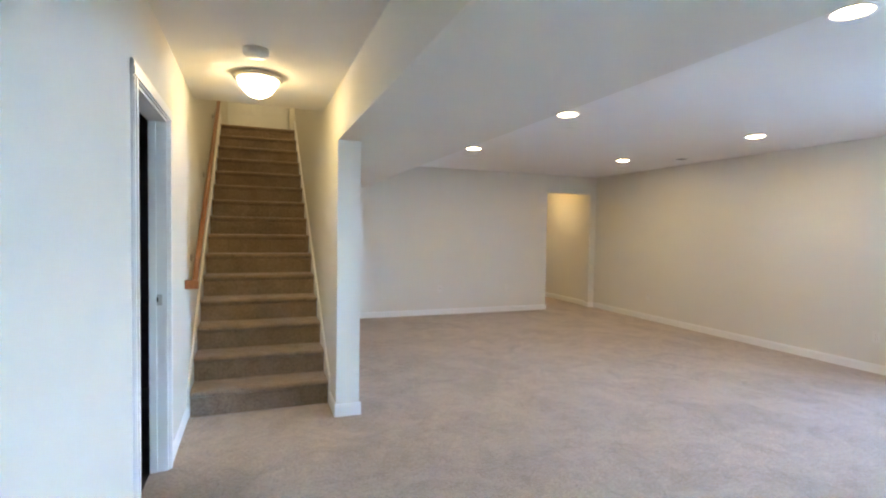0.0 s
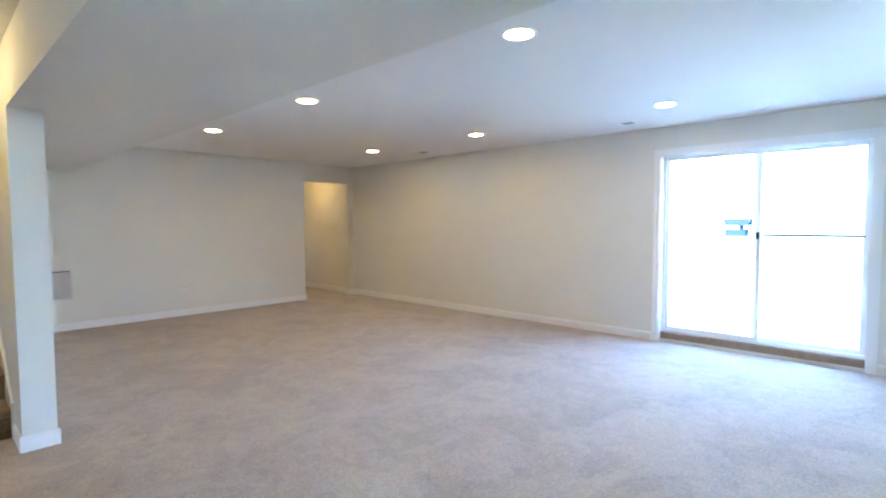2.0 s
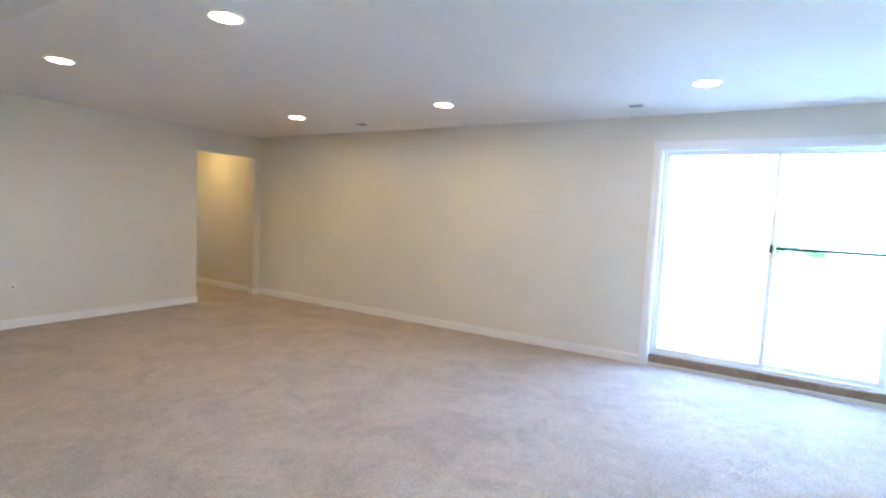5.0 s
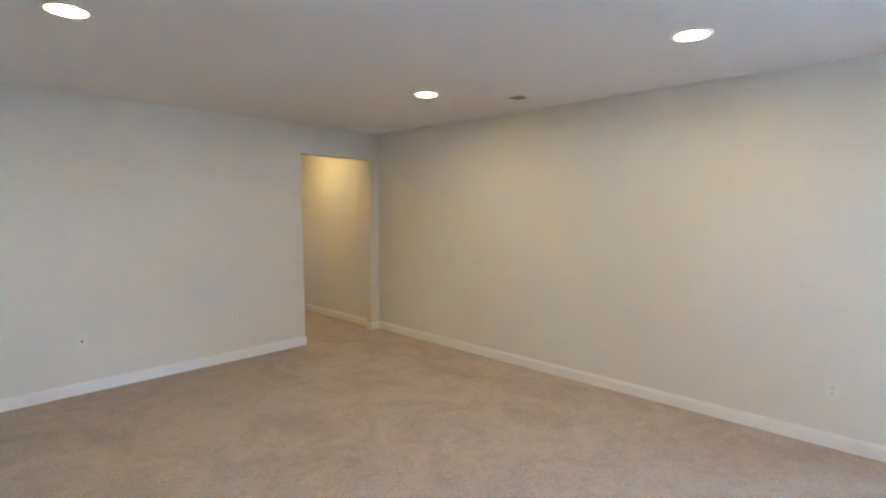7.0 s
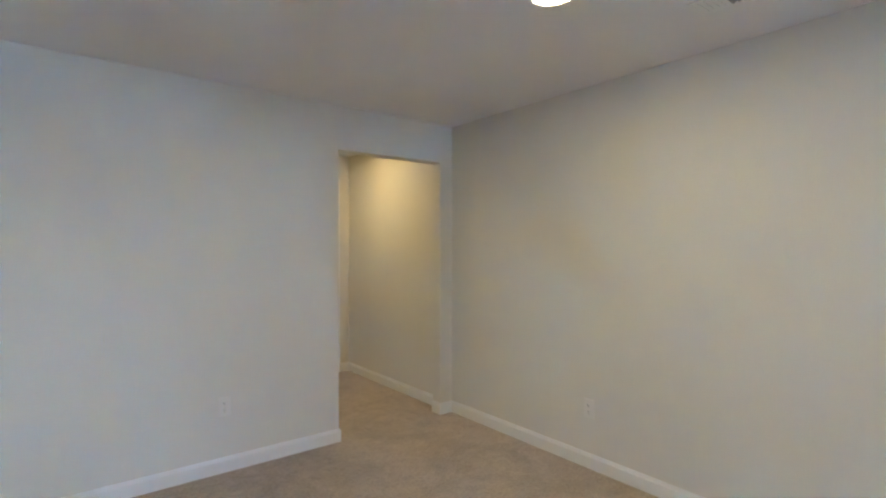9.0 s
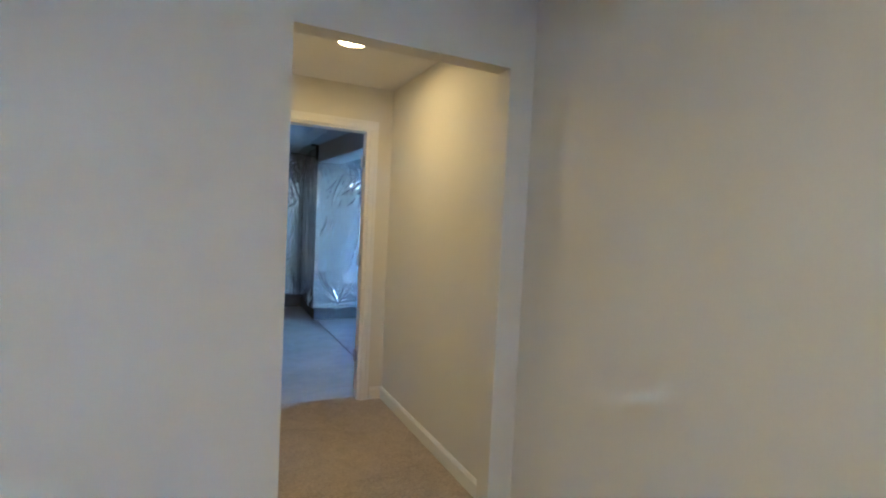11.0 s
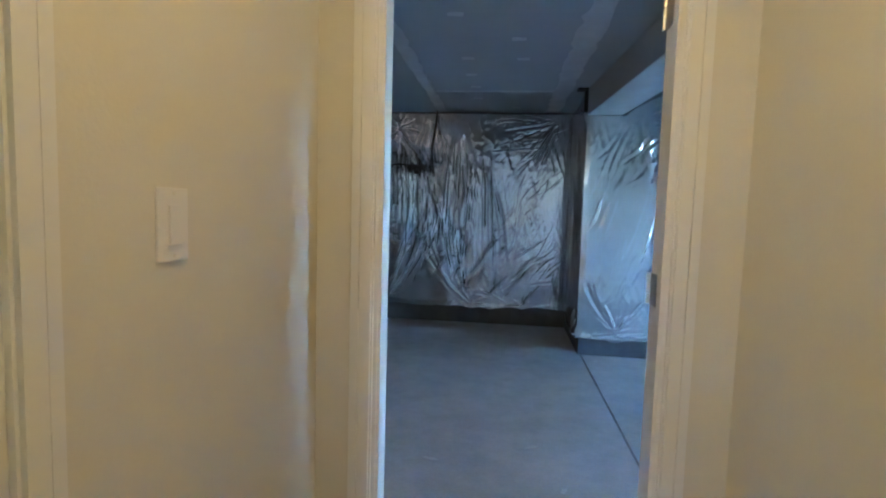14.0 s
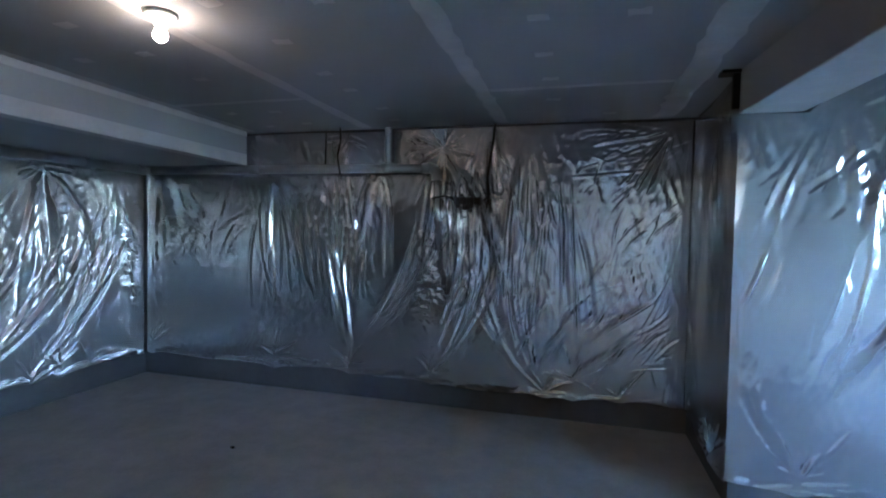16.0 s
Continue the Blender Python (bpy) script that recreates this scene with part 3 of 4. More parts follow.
        part("slat", bm, VENT_SHADE if k < 5 else PLASTIC, t)


ceiling_vent(5.515, 5.515)
ceiling_vent(5.515, 2.455)


def return_grille(x0, x1, z0, z1):
    w, h = x1 - x0, z1 - z0
    t = thing("return_grille", ((x0 + x1) / 2, YN, z0), "white steel return-air grille low on the wall", "vent")
    bm = bmesh.new()
    for b in ((-w / 2, w / 2, 0, 0.022), (-w / 2, w / 2, h - 0.022, h), (-w / 2, -w / 2 + 0.022, 0.022, h - 0.022), (w / 2 - 0.022, w / 2, 0.022, h - 0.022)):
        box(bm, b[0], b[1], -0.008, 0, b[2], b[3], 0.0015)
    part("frame", bm, VENTM, t)
    bm = bmesh.new()
    box(bm, -w / 2 + 0.022, w / 2 - 0.022, -0.002, -0.001, 0.022, h - 0.022)
    part("duct", bm, DARK, t)
    n = int((h - 0.05) / 0.014)
    for k in range(n):
        bm = bmesh.new()
        z = 0.03 + k * 0.014
        vs = box(bm, -w / 2 + 0.022, w / 2 - 0.022, -0.0085, -0.0073, z - 0.007, z + 0.007)
        bmesh.ops.rotate(bm, verts=vs, cent=(0, -0.0075, z), matrix=Matrix.Rotation(radians(-24), 3, "X"))
        part("slat", bm, VENTM, t)


return_grille(1.46, 1.68, 0.39, 0.77)


def wall_plate(kind, at, yaw):
    """An outlet, a cable jack or a rocker switch; its face looks along -y before the turn."""
    name, label, category, group = {
        "outlet": ("outlet", "almond duplex outlet with its wall plate", "outlet", "wall outlets"),
        "jack": ("cable_jack", "almond cable jack plate with a dark connector", "cable jack", ""),
        "switch": ("light_switch", "white rocker light switch with its wall plate", "light switch", "")}[kind]
    t = thing(name, (0, 0, 0), label, category, group)
    bm = bmesh.new()
    box(bm, -0.036, 0.036, -0.006, 0, -0.058, 0.058, 0.002)
    part("plate", bm, PLASTIC if kind == "switch" else PLATE, t)
    if kind == "outlet":
        for z in (-0.02, 0.02):
            bm = bmesh.new()
            box(bm, -0.016, 0.016, -0.008, -0.0055, z - 0.014, z + 0.014, 0.001)
            r = part("receptacle", bm, PLATE, t)
            bm = bmesh.new()
            for x in (-0.007, 0.005):
                box(bm, x, x + 0.002, -0.0085, -0.0078, z - 0.002, z + 0.006)
            box(bm, -0.002, 0.002, -0.0085, -0.0078, z - 0.010, z - 0.006)
            part("slots", bm, DARK, r)
    elif kind == "jack":
        bm = bmesh.new()
        cyl(bm, (0, -0.005, 0), (0, -0.016, 0), 0.0075, 14)
        c = part("connector", bm, BLACK, t, "dark threaded connector")
        bm = bmesh.new()
        cyl(bm, (0, -0.016, 0), (0, -0.018, 0), 0.0035, 10)
        part("pin", bm, STEEL, c)
    else:
        bm = bmesh.new()
        box(bm, -0.017, 0.017, -0.0075, -0.0055, -0.034, 0.034)
        part("surround", bm, PLASTIC, t)
        bm = bmesh.new()
        box(bm, -0.015, 0.015, -0.0115, -0.007, -0.031, 0.031, 0.001)
        part("rocker", bm, PLASTIC, t)
    for z in ((-0.049, 0.049) if kind != "outlet" else (0.0,)):
        bm = bmesh.new()
        cyl(bm, (0, -0.0055, z), (0, -0.0068, z), 0.003, 10)
        part("screw", bm, PLATE, t)
    t.matrix_basis = pose(*at, 0, 0, yaw)
    return t


wall_plate("outlet", (4.215, YN, 0.40), 0)
wall_plate("jack", (2.99, YN, 0.425), 0)
wall_plate("outlet", (XE, 6.51, 0.37), -90)
wall_plate("outlet", (XE, 3.42, 0.365), -90)
wall_plate("outlet", (3.395, YS, 0.404), 180)
wall_plate("switch", (HX0, 9.02, 1.241), 90)


# ---- patio door ----
def patio_door():
    t = thing("patio_door", (XE + 0.10, (SY0 + SY1) / 2, 0.03), "white vinyl sliding patio door with two clear panels", "patio door")
    ox, oy, oz = t.location
    def bar(name, par, x0, x1, y0, y1, z0, z1, mat=VINYL, bev=0.003, lab=""):
        bm = bmesh.new()
        box(bm, x0 - ox, x1 - ox, y0 - oy, y1 - oy, z0 - oz, z1 - oz, bev)
        return part(name, bm, mat, par, lab)
    X0, X1 = XE + 0.075, XE + 0.175
    bar("frame_side", t, X0, X1, SY0, SY0 + 0.022, 0.03, SZ)
    bar("frame_side", t, X0, X1, SY1 - 0.04, SY1, 0.03, SZ)
    bar("frame_head", t, X0, X1, SY0 + 0.022, SY1 - 0.04, SZ - 0.025, SZ)
    bar("sill", t, X0, X1, SY0 + 0.022, SY1 - 0.04, 0.03, 0.13)
    mid = 1.305
    for nm, y0, y1, x0 in (("sliding_panel", SY0 + 0.022, mid + 0.065, X0 + 0.055), ("fixed_panel", mid - 0.02, SY1 - 0.04, X0 + 0.01)):
        x1 = x0 + 0.035
        z0, z1 = 0.13, SZ - 0.025
        p = bar(nm, t, x0, x1, y0, y0 + 0.04, z0, z1)
        bar("stile", p, x0, x1, y1 - 0.04, y1, z0, z1)
        bar("rail", p, x0, x1, y0 + 0.04, y1 - 0.04, z1 - 0.03, z1)
        bar("rail", p, x0, x1, y0 + 0.04, y1 - 0.04, z0, z0 + 0.04)
        g = bar("pane", p, x0 + 0.014, x0 + 0.02, y0 + 0.035, y1 - 0.035, z0 + 0.035, z1 - 0.025, GLASS, 0.0, "clear glass pane")
        g.visible_shadow = False
    bm = bmesh.new()
    cyl(bm, (X0 + 0.045 - ox, SY0 + 0.05 - oy, 1.2 - oz), (X0 + 0.045 - ox, mid - 0.03 - oy, 1.2 - oz), 0.013, 12)
    part("security_bar", bm, BLACK, t, "thin grey security bar", True)
    bm = bmesh.new()
    box(bm, X0 - 0.006 - ox, X0 + 0.012 - ox, mid - 0.005 - oy, mid + 0.02 - oy, 1.16 - oz, 1.23 - oz, 0.004)
    part("bar_latch", bm, BLACK, t)
    bm = bmesh.new()
    box(bm, X0 - 0.02 - ox, X0 + 0.012 - ox, SY1 - 0.085 - oy, SY1 - 0.062 - oy, 1.02 - oz, 1.12 - oz, 0.006)
    part("handle", bm, VINYL, t, "white pull handle")


patio_door()
# drywall return, casing and the carpeted step under the door
bm = bmesh.new()
w = 0.072
moulding(bm, "x", -1, XE, w, SY0 + 0.004, SY0 + 0.004 - w, 0, SZ - 0.004, "up")
moulding(bm, "x", -1, XE, w, SY1 - 0.004, SY1 - 0.004 + w, 0, SZ - 0.004, "up")
moulding(bm, "x", -1, XE, w, SY0 - w + 0.004, SY1 + w - 0.004, SZ - 0.004, SZ + w, "flat")
for b in ((XE, XE + 0.075, SY0, SY0 + 0.012, 0.0, SZ), (XE, XE + 0.075, SY1 - 0.012, SY1, 0.0, SZ), (XE, XE + 0.075, SY0 + 0.012, SY1 - 0.012, SZ - 0.012, SZ)):
    box(bm, *b)
tagged(new("trim", mesh_of("trim", bm, TRIM)), "white painted casing around the patio door", "trim", "", "structure")
solid("step_carpet", [(XE + 0.035, XE + 0.076, SY0 + 0.012, SY1 - 0.012, 0.0, 0.105)], CARPET_DIM, "carpeted kick under the patio door", "step", "structure", 0.012)


def wall_window(name, axis, c, u0, u1, z0, z1, label):
    t = thing(name, (c, (u0 + u1) / 2, z0) if axis == "x" else ((u0 + u1) / 2, c, z0), label, "window", "", "structure")
    o = t.location
    def bar(nm, par, a0, a1, u0_, u1_, za, zb, mat=VINYL):
        bm = bmesh.new()
        if axis == "x":
            box(bm, a0, a1, u0_ - o.y, u1_ - o.y, za - o.z, zb - o.z, 0.002 if mat is VINYL else 0)
        else:
            box(bm, u0_ - o.x, u1_ - o.x, a0, a1, za - o.z, zb - o.z, 0.002 if mat is VINYL else 0)
        return part(nm, bm, mat, par)
    f = bar("window_frame", t, -0.03, 0.03, u0, u0 + 0.05, z0, z1)
    bar("window_frame", t, -0.03, 0.03, u1 - 0.05, u1, z0, z1)
    bar("window_frame", t, -0.03, 0.03, u0 + 0.05, u1 - 0.05, z1 - 0.05, z1)
    bar("window_frame", t, -0.03, 0.03, u0 + 0.05, u1 - 0.05, z0, z0 + 0.05)
    bar("meeting_rail", t, -0.02, 0.02, (u0 + u1) / 2 - 0.02, (u0 + u1) / 2 + 0.02, z0 + 0.05, z1 - 0.05)
    g = bar("pane", t, -0.003, 0.003, u0 + 0.045, u1 - 0.045, z0 + 0.045, z1 - 0.045, GLASS)
    g.visible_shadow = False


wall_window("window_1", "y", YS - 0.25, WX0, WX1, WZ0, WZ1, "small white high basement window in a deep reveal")
wall_window("window_2", "x", UX1 + 0.12, VY0, VY1, VZ0, VZ1, "white vinyl window of the unfinished room")


# ---- foil on the foundation walls ----
def value_noise(rng, U, Z, fu, fz):
    """Smooth random heights in 0..1 on a grid of fu by fz cells a metre."""
    a, b = U * fu, Z * fz
    i, j = np.floor(a).astype(int), np.floor(b).astype(int)
    g = rng.random((j.max() - j.min() + 3, i.max() - i.min() + 3))
    i, j, p, q = i - i.min(), j - j.min(), a - i, b - j
    p, q = p * p * (3 - 2 * p), q * q * (3 - 2 * q)
    return (g[j, i] * (1 - p) + g[j, i + 1] * p) * (1 - q) + (g[j + 1, i] * (1 - p) + g[j + 1, i + 1] * p) * q


def foil_sheet(origin, u, n, width, z0, z1, seed, label, bunches=(), swags=(), stars=(), slants=(), edges=(), pins=(), crumple=(), rise=None, tilt=0.0, step=0.0075, calm=0.5, lift=1.0):
    """A stapled sheet of foil: pleats fan out under the staples along its top, swags pull over to the pins
    at its foot, stars pucker round single staples, and a crinkled hem runs along the bottom."""
    rng = np.random.default_rng(seed)
    nu, nz = int(width / step) + 1, int((z1 - z0) / 0.009) + 1
    U, V = np.meshgrid(np.linspace(0, width, nu), np.linspace(0, 1, nz))
    low = z0 + tilt * U / width + 0.014 * np.sin(U * 2.3 + seed) + 0.008 * np.sin(U * 7.1 + seed * 2.0)
    for p, _ in pins:
        low = low - 0.022 * np.exp(-((U - p) / 0.07) ** 2)
    top = z1 + 0 * U
    if rise:
        top = top + rise[2] * np.clip((U - rise[0]) / (rise[1] - rise[0]), 0, 1) ** 0.75
    Z = low + V * (top - low)
    D = 0.010 * (np.sin(U * 3.1 + seed) + np.sin(U * 5.3 + 2.1 * seed + 1.5 * np.sin(Z * 2)))

    def ridge(points, w, amp, lop):
        """Lays one fold with a sharp back along a line of (u, z) points."""
        for k, ((ua, za), (ub, zb)) in enumerate(zip(points, points[1:])):
            m = 5 * w
            i0, i1 = max(0, int((min(ua, ub) - m) / step)), min(nu, int((max(ua, ub) + m) / step) + 2)
            zl, zh = min(za, zb) - m, max(za, zb) + m
            j0, j1 = max(0, int((zl - z0 - 0.1) / (z1 - z0 + 0.2) * nz)), min(nz, int((zh - z0 + 0.12) / (z1 - z0) * nz) + 2)
            if i1 - i0 < 2 or j1 - j0 < 2:
                continue
            x, z = U[j0:j1, i0:i1], Z[j0:j1, i0:i1]
            dx, dz = ub - ua, zb - za
            L = math.hypot(dx, dz) + 1e-6
            s = ((x - ua) * dx + (z - za) * dz) / L
            d = ((x - ua) * dz - (z - za) * dx) / L
            q = (k + np.clip(s / L, 0, 1)) / (len(points) - 1)
            on = (s >= 0) & (s < L)
            e = np.where(d > 0, d / (w * lop), -d / w)
            h = lift * amp * np.sin(np.pi * np.clip(q, 0, 1)) ** 0.6 * (np.exp(-e ** 1.25) - 0.35 * np.exp(-((e - 2.2) / 0.9) ** 2))
            D[j0:j1, i0:i1] += np.where(on, h, 0)

    def sway(points, k):
        p1, p2 = rng.uniform(0, 6.3), rng.uniform(0, 6.3)
        return [(a + k * math.sin(2.6 * b + p1) + 0.4 * k * math.sin(8 * b + p2), b) for a, b in points]

    for up, zp, count, spread, short, long, w in bunches:
        for _ in range(count):
            a, s0, L, R = rng.normal(0, spread), rng.uniform(0.03, 0.3), rng.uniform(short, long), rng.uniform(0.35, 0.7)
            pts = [(up + a * R * (1 - math.exp(-t / R)), zp - t) for t in np.linspace(s0, s0 + L, 7)]
            ww = w * rng.uniform(0.35, 1.0) * rng.choice([1.0, 1.0, 2.2])
            ridge(sway(pts, 0.02), ww, ww * rng.uniform(0.4, 1.0) * rng.choice([1, 1, 1, -0.6]), rng.uniform(0.45, 1.0))
    for ut, zt, ub, zb, count, jit, w in swags:
        for _ in range(count):
            o, e, f = rng.normal(0, jit), rng.normal(0, jit * 0.35), rng.uniform(1.7, 2.6)
            r0, r1 = rng.uniform(0, 0.3), rng.uniform(0.75, 1.0)
            pts = [(ut + o + (ub + e - ut - o) * t ** f, zt + (zb - zt) * t) for t in np.linspace(r0, r1, 8)]
            ww = w * rng.uniform(0.5, 1.3)
            ridge(sway(pts, 0.008), ww, ww * rng.uniform(0.5, 1.0) * rng.choice([1, 1, -0.6]), rng.uniform(0.4, 1.0))
    for up, zp, count, reach, a0, a1 in stars:
        for _ in range(count):
            a, r0, r1 = radians(rng.uniform(a0, a1)), rng.uniform(0.01, 0.06), reach * rng.uniform(0.35, 1.0)
            ww = rng.uniform(0.006, 0.014)
            ridge([(up + r * math.sin(a), zp + r * math.cos(a)) for r in (r0, (r0 + r1) / 2, r1)], ww, ww * rng.uniform(0.5, 1.0) * rng.choice([1, -0.7]), rng.uniform(0.5, 1.0))
    for ua, ub, za, zb, lean, count, w in slants:
        for _ in range(count):
            p, a, L = (rng.uniform(ua, ub), rng.uniform(za, zb)), radians(lean + rng.normal(0, 11)), rng.uniform(0.12, 0.42)
            ww = w * rng.uniform(0.5, 1.4)
            b = a + rng.uniform(-0.35, 0.35)
            ridge([p, (p[0] + L / 2 * math.sin(a), p[1] + L / 2 * math.cos(a)), (p[0] + L / 2 * (math.sin(a) + math.sin(b)), p[1] + L / 2 * (math.cos(a) + math.cos(b)))],
                  ww, ww * rng.uniform(0.35, 0.8) * rng.choice([1, -0.7]), rng.uniform(0.4, 1.0))
    for pts, w, amp in edges:
        ridge(pts, w, amp, 0.5)
    for p, z in pins:
        for _ in range(11):
            a, L, ww = rng.normal(0, 1.0), rng.uniform(0.06, 0.3), rng.uniform(0.006, 0.013)
            ridge([(p, z), (p + L / 2 * math.sin(a), z + L / 2 * math.cos(a)), (p + L * math.sin(a * 1.15), z + L * math.cos(a))], ww, ww * rng.choice([1.0, 0.7, -0.7]), 0.6)
    patch = np.clip((value_noise(rng, U, Z, 2.2, 1.7) - 0.35) * 2.4, 0, 1) * np.clip((Z - calm) / 0.4, 0.12, 1)
    fold = 1 - np.abs(2 * value_noise(rng, U + 0.3 * Z, Z, 15, 5) - 1)
    fine = 1 - np.abs(2 * value_noise(rng, U - 0.2 * Z, Z, 34, 13) - 1)
    D += (0.006 * fold + 0.0028 * fine) * (0.35 + patch)
    for uc, zc, ru, rz, amp in crumple:
        k = np.exp(-((U - uc) / ru) ** 2 - ((Z - zc) / rz) ** 2)
        D += amp * k * ((1 - np.abs(2 * value_noise(rng, U + 0.5 * Z, Z, 17, 15) - 1)) + 0.5 * (1 - np.abs(2 * value_noise(rng, U, Z, 38, 34) - 1)))
    hem = np.exp(-((Z - low) / 0.045) ** 2)
    D += hem * 0.008 * ((1 - np.abs(2 * value_noise(rng, U, Z, 11, 30) - 1)) + 0.5 * value_noise(rng, U, Z, 30, 50)) * np.clip(0.3 + value_noise(rng, U, Z, 1.3, 0.1), 0, 1)
    D = np.clip(D, -0.022, 0.06) * np.clip(U / 0.05, 0, 1) * np.clip((width - U) / 0.05, 0, 1)
    o, uu, nn = np.array(origin), np.array(u), np.array(n)
    P = o[None, None] + U[..., None] * uu + D[..., None] * nn
    P[..., 2] = Z
    idx = np.arange(nu * nz).reshape(nz, nu)
    faces = np.stack([idx[:-1, :-1], idx[:-1, 1:], idx[1:, 1:], idx[1:, :-1]], -1).reshape(-1, 4)
    me = bpy.data.meshes.new("foil_sheet")
    me.from_pydata(P.reshape(-1, 3).tolist(), [], faces.tolist())
    me.materials.append(FOIL)
    me.shade_smooth()
    tagged(new("foil_sheet", me), label, "vapor barrier", "foil wall coverings")


foil_sheet((UX0 + 0.03, UY1 - 0.035, 0), (1, 0, 0), (0, -1, 0), COLX - UX0 - 0.06, 0.23, 2.35, 3, "crinkled silver foil vapor barrier stapled to the long concrete wall",
           bunches=[(1.47, 2.0, 12, 0.30, 0.5, 1.2, 0.016), (2.18, 2.2, 12, 0.25, 0.5, 1.2, 0.014), (2.5, 2.1, 10, 0.3, 0.4, 1.1, 0.014), (3.1, 2.2, 24, 0.6, 0.4, 1.5, 0.016), (3.45, 2.3, 18, 0.5, 0.4, 1.6, 0.016),
                    (3.8, 2.33, 14, 0.4, 0.4, 1.6, 0.017), (4.05, 2.0, 12, 0.35, 0.4, 1.3, 0.017), (0.15, 2.0, 10, 0.4, 0.3, 0.9, 0.018)],
           swags=[(3.02, 1.9, 2.35, 0.45, 14, 0.10, 0.014), (2.1, 2.0, 2.27, 0.28, 14, 0.09, 0.014), (1.42, 1.9, 1.5, 0.75, 9, 0.07, 0.018), (3.4, 1.5, 3.05, 0.3, 16, 0.12, 0.014), (3.6, 1.4, 3.9, 0.25, 14, 0.15, 0.014), (1.75, 1.85, 1.95, 0.8, 8, 0.1, 0.014)],
           stars=[(3.1, 2.185, 30, 0.34, 0, 360), (2.88, 2.2, 16, 0.2, 60, 330), (4.87, 2.27, 18, 0.6, 195, 285), (2.2, 2.3, 14, 0.22, 90, 270), (3.0, 0.97, 14, 0.2, 0, 360)],
           slants=[(4.2, 4.8, 0.4, 1.8, 38, 56, 0.007), (4.15, 4.75, 1.98, 2.3, 75, 24, 0.006), (4.2, 4.7, 0.3, 0.9, 50, 14, 0.012), (3.1, 4.1, 0.3, 0.9, 20, 40, 0.011), (3.1, 4.1, 0.9, 1.8, -14, 40, 0.011), (0.4, 0.95, 1.1, 1.8, 25, 14, 0.014)],
           edges=[([(4.14, 1.95), (4.17, 1.4), (4.22, 0.6)], 0.008, 0.016), ([(4.15, 1.93), (4.4, 1.95), (4.72, 1.98)], 0.008, 0.01), ([(3.47, 2.3), (3.48, 1.95), (3.52, 1.8), (3.6, 1.78), (3.64, 1.85)], 0.014, 0.016)],
           pins=[(0.1, 0.32), (1.51, 0.30), (2.27, 0.28), (3.03, 0.265), (3.98, 0.21), (4.2, 0.33), (4.56, 0.21)], crumple=[(0.45, 1.5, 0.25, 0.35, 0.012), (3.0, 1.0, 0.1, 0.25, 0.028), (2.95, 1.35, 0.08, 0.15, 0.018), (1.15, 2.2, 0.12, 0.12, 0.02)], tilt=-0.05, calm=0.75)
foil_sheet((COLX - 0.025, UY1 - 0.05, 0), (0, -1, 0), (-1, 0, 0), UY1 - COLY - 0.02, 0.21, 2.34, 5, "crinkled silver foil vapor barrier on the short return wall",
           bunches=[(0.2, 2.3, 12, 0.2, 0.5, 1.6, 0.016), (0.7, 2.3, 10, 0.2, 0.5, 1.6, 0.016)], swags=[(0.1, 1.2, 0.75, 0.2, 10, 0.1, 0.014)], pins=[(0.1, 0.25), (0.8, 0.17)], crumple=[(0.55, 0.35, 0.25, 0.12, 0.02)], tilt=-0.07)
foil_sheet((COLX - 0.025, COLY - 0.03, 0), (1, 0, 0), (0, -1, 0), UX1 - COLX - 0.05, 0.145, 2.14, 8, "crinkled silver foil vapor barrier on the wall that juts out",
           bunches=[(0.45, 2.2, 8, 0.5, 0.3, 0.8, 0.014), (0.8, 2.2, 8, 0.5, 0.3, 0.8, 0.014), (1.24, 2.26, 22, 0.3, 0.7, 1.6, 0.024), (1.7, 2.2, 14, 0.5, 0.3, 1.0, 0.02), (2.4, 2.2, 14, 0.5, 0.3, 1.0, 0.02)],
           swags=[(0.12, 0.75, 0.345, 0.23, 5, 0.04, 0.014), (1.0, 1.9, 0.5, 0.7, 10, 0.2, 0.018), (1.3, 2.0, 1.05, 0.6, 12, 0.15, 0.02), (1.5, 2.0, 1.32, 0.25, 10, 0.15, 0.02)],
           stars=[(0.345, 0.228, 16, 0.2, -80, 80), (1.314, 0.215, 20, 0.3, -80, 80), (1.24, 2.25, 24, 0.4, 90, 270)],
           slants=[(0.05, 1.9, 0.95, 1.95, 33, 70, 0.014), (0.45, 2.0, 2.15, 2.3, 80, 24, 0.012), (0.6, 1.6, 0.55, 1.0, 36, 14, 0.010), (0.3, 2.4, 0.5, 1.3, 33, 50, 0.012)],
           edges=[([(0.82, 1.15), (0.93, 0.9), (1.08, 0.5)], 0.006, 0.009), ([(1.05, 1.12), (0.93, 0.88), (0.8, 0.72)], 0.006, 0.008), ([(0.46, 0.35), (0.52, 0.43), (0.57, 0.5)], 0.009, 0.014), ([(0.06, 1.12), (0.12, 1.28), (0.16, 1.42)], 0.012, 0.02)],
           pins=[(0.345, 0.2), (1.314, 0.19), (2.1, 0.17)], rise=(0.33, 0.73, 0.22), calm=1.1, lift=0.55)
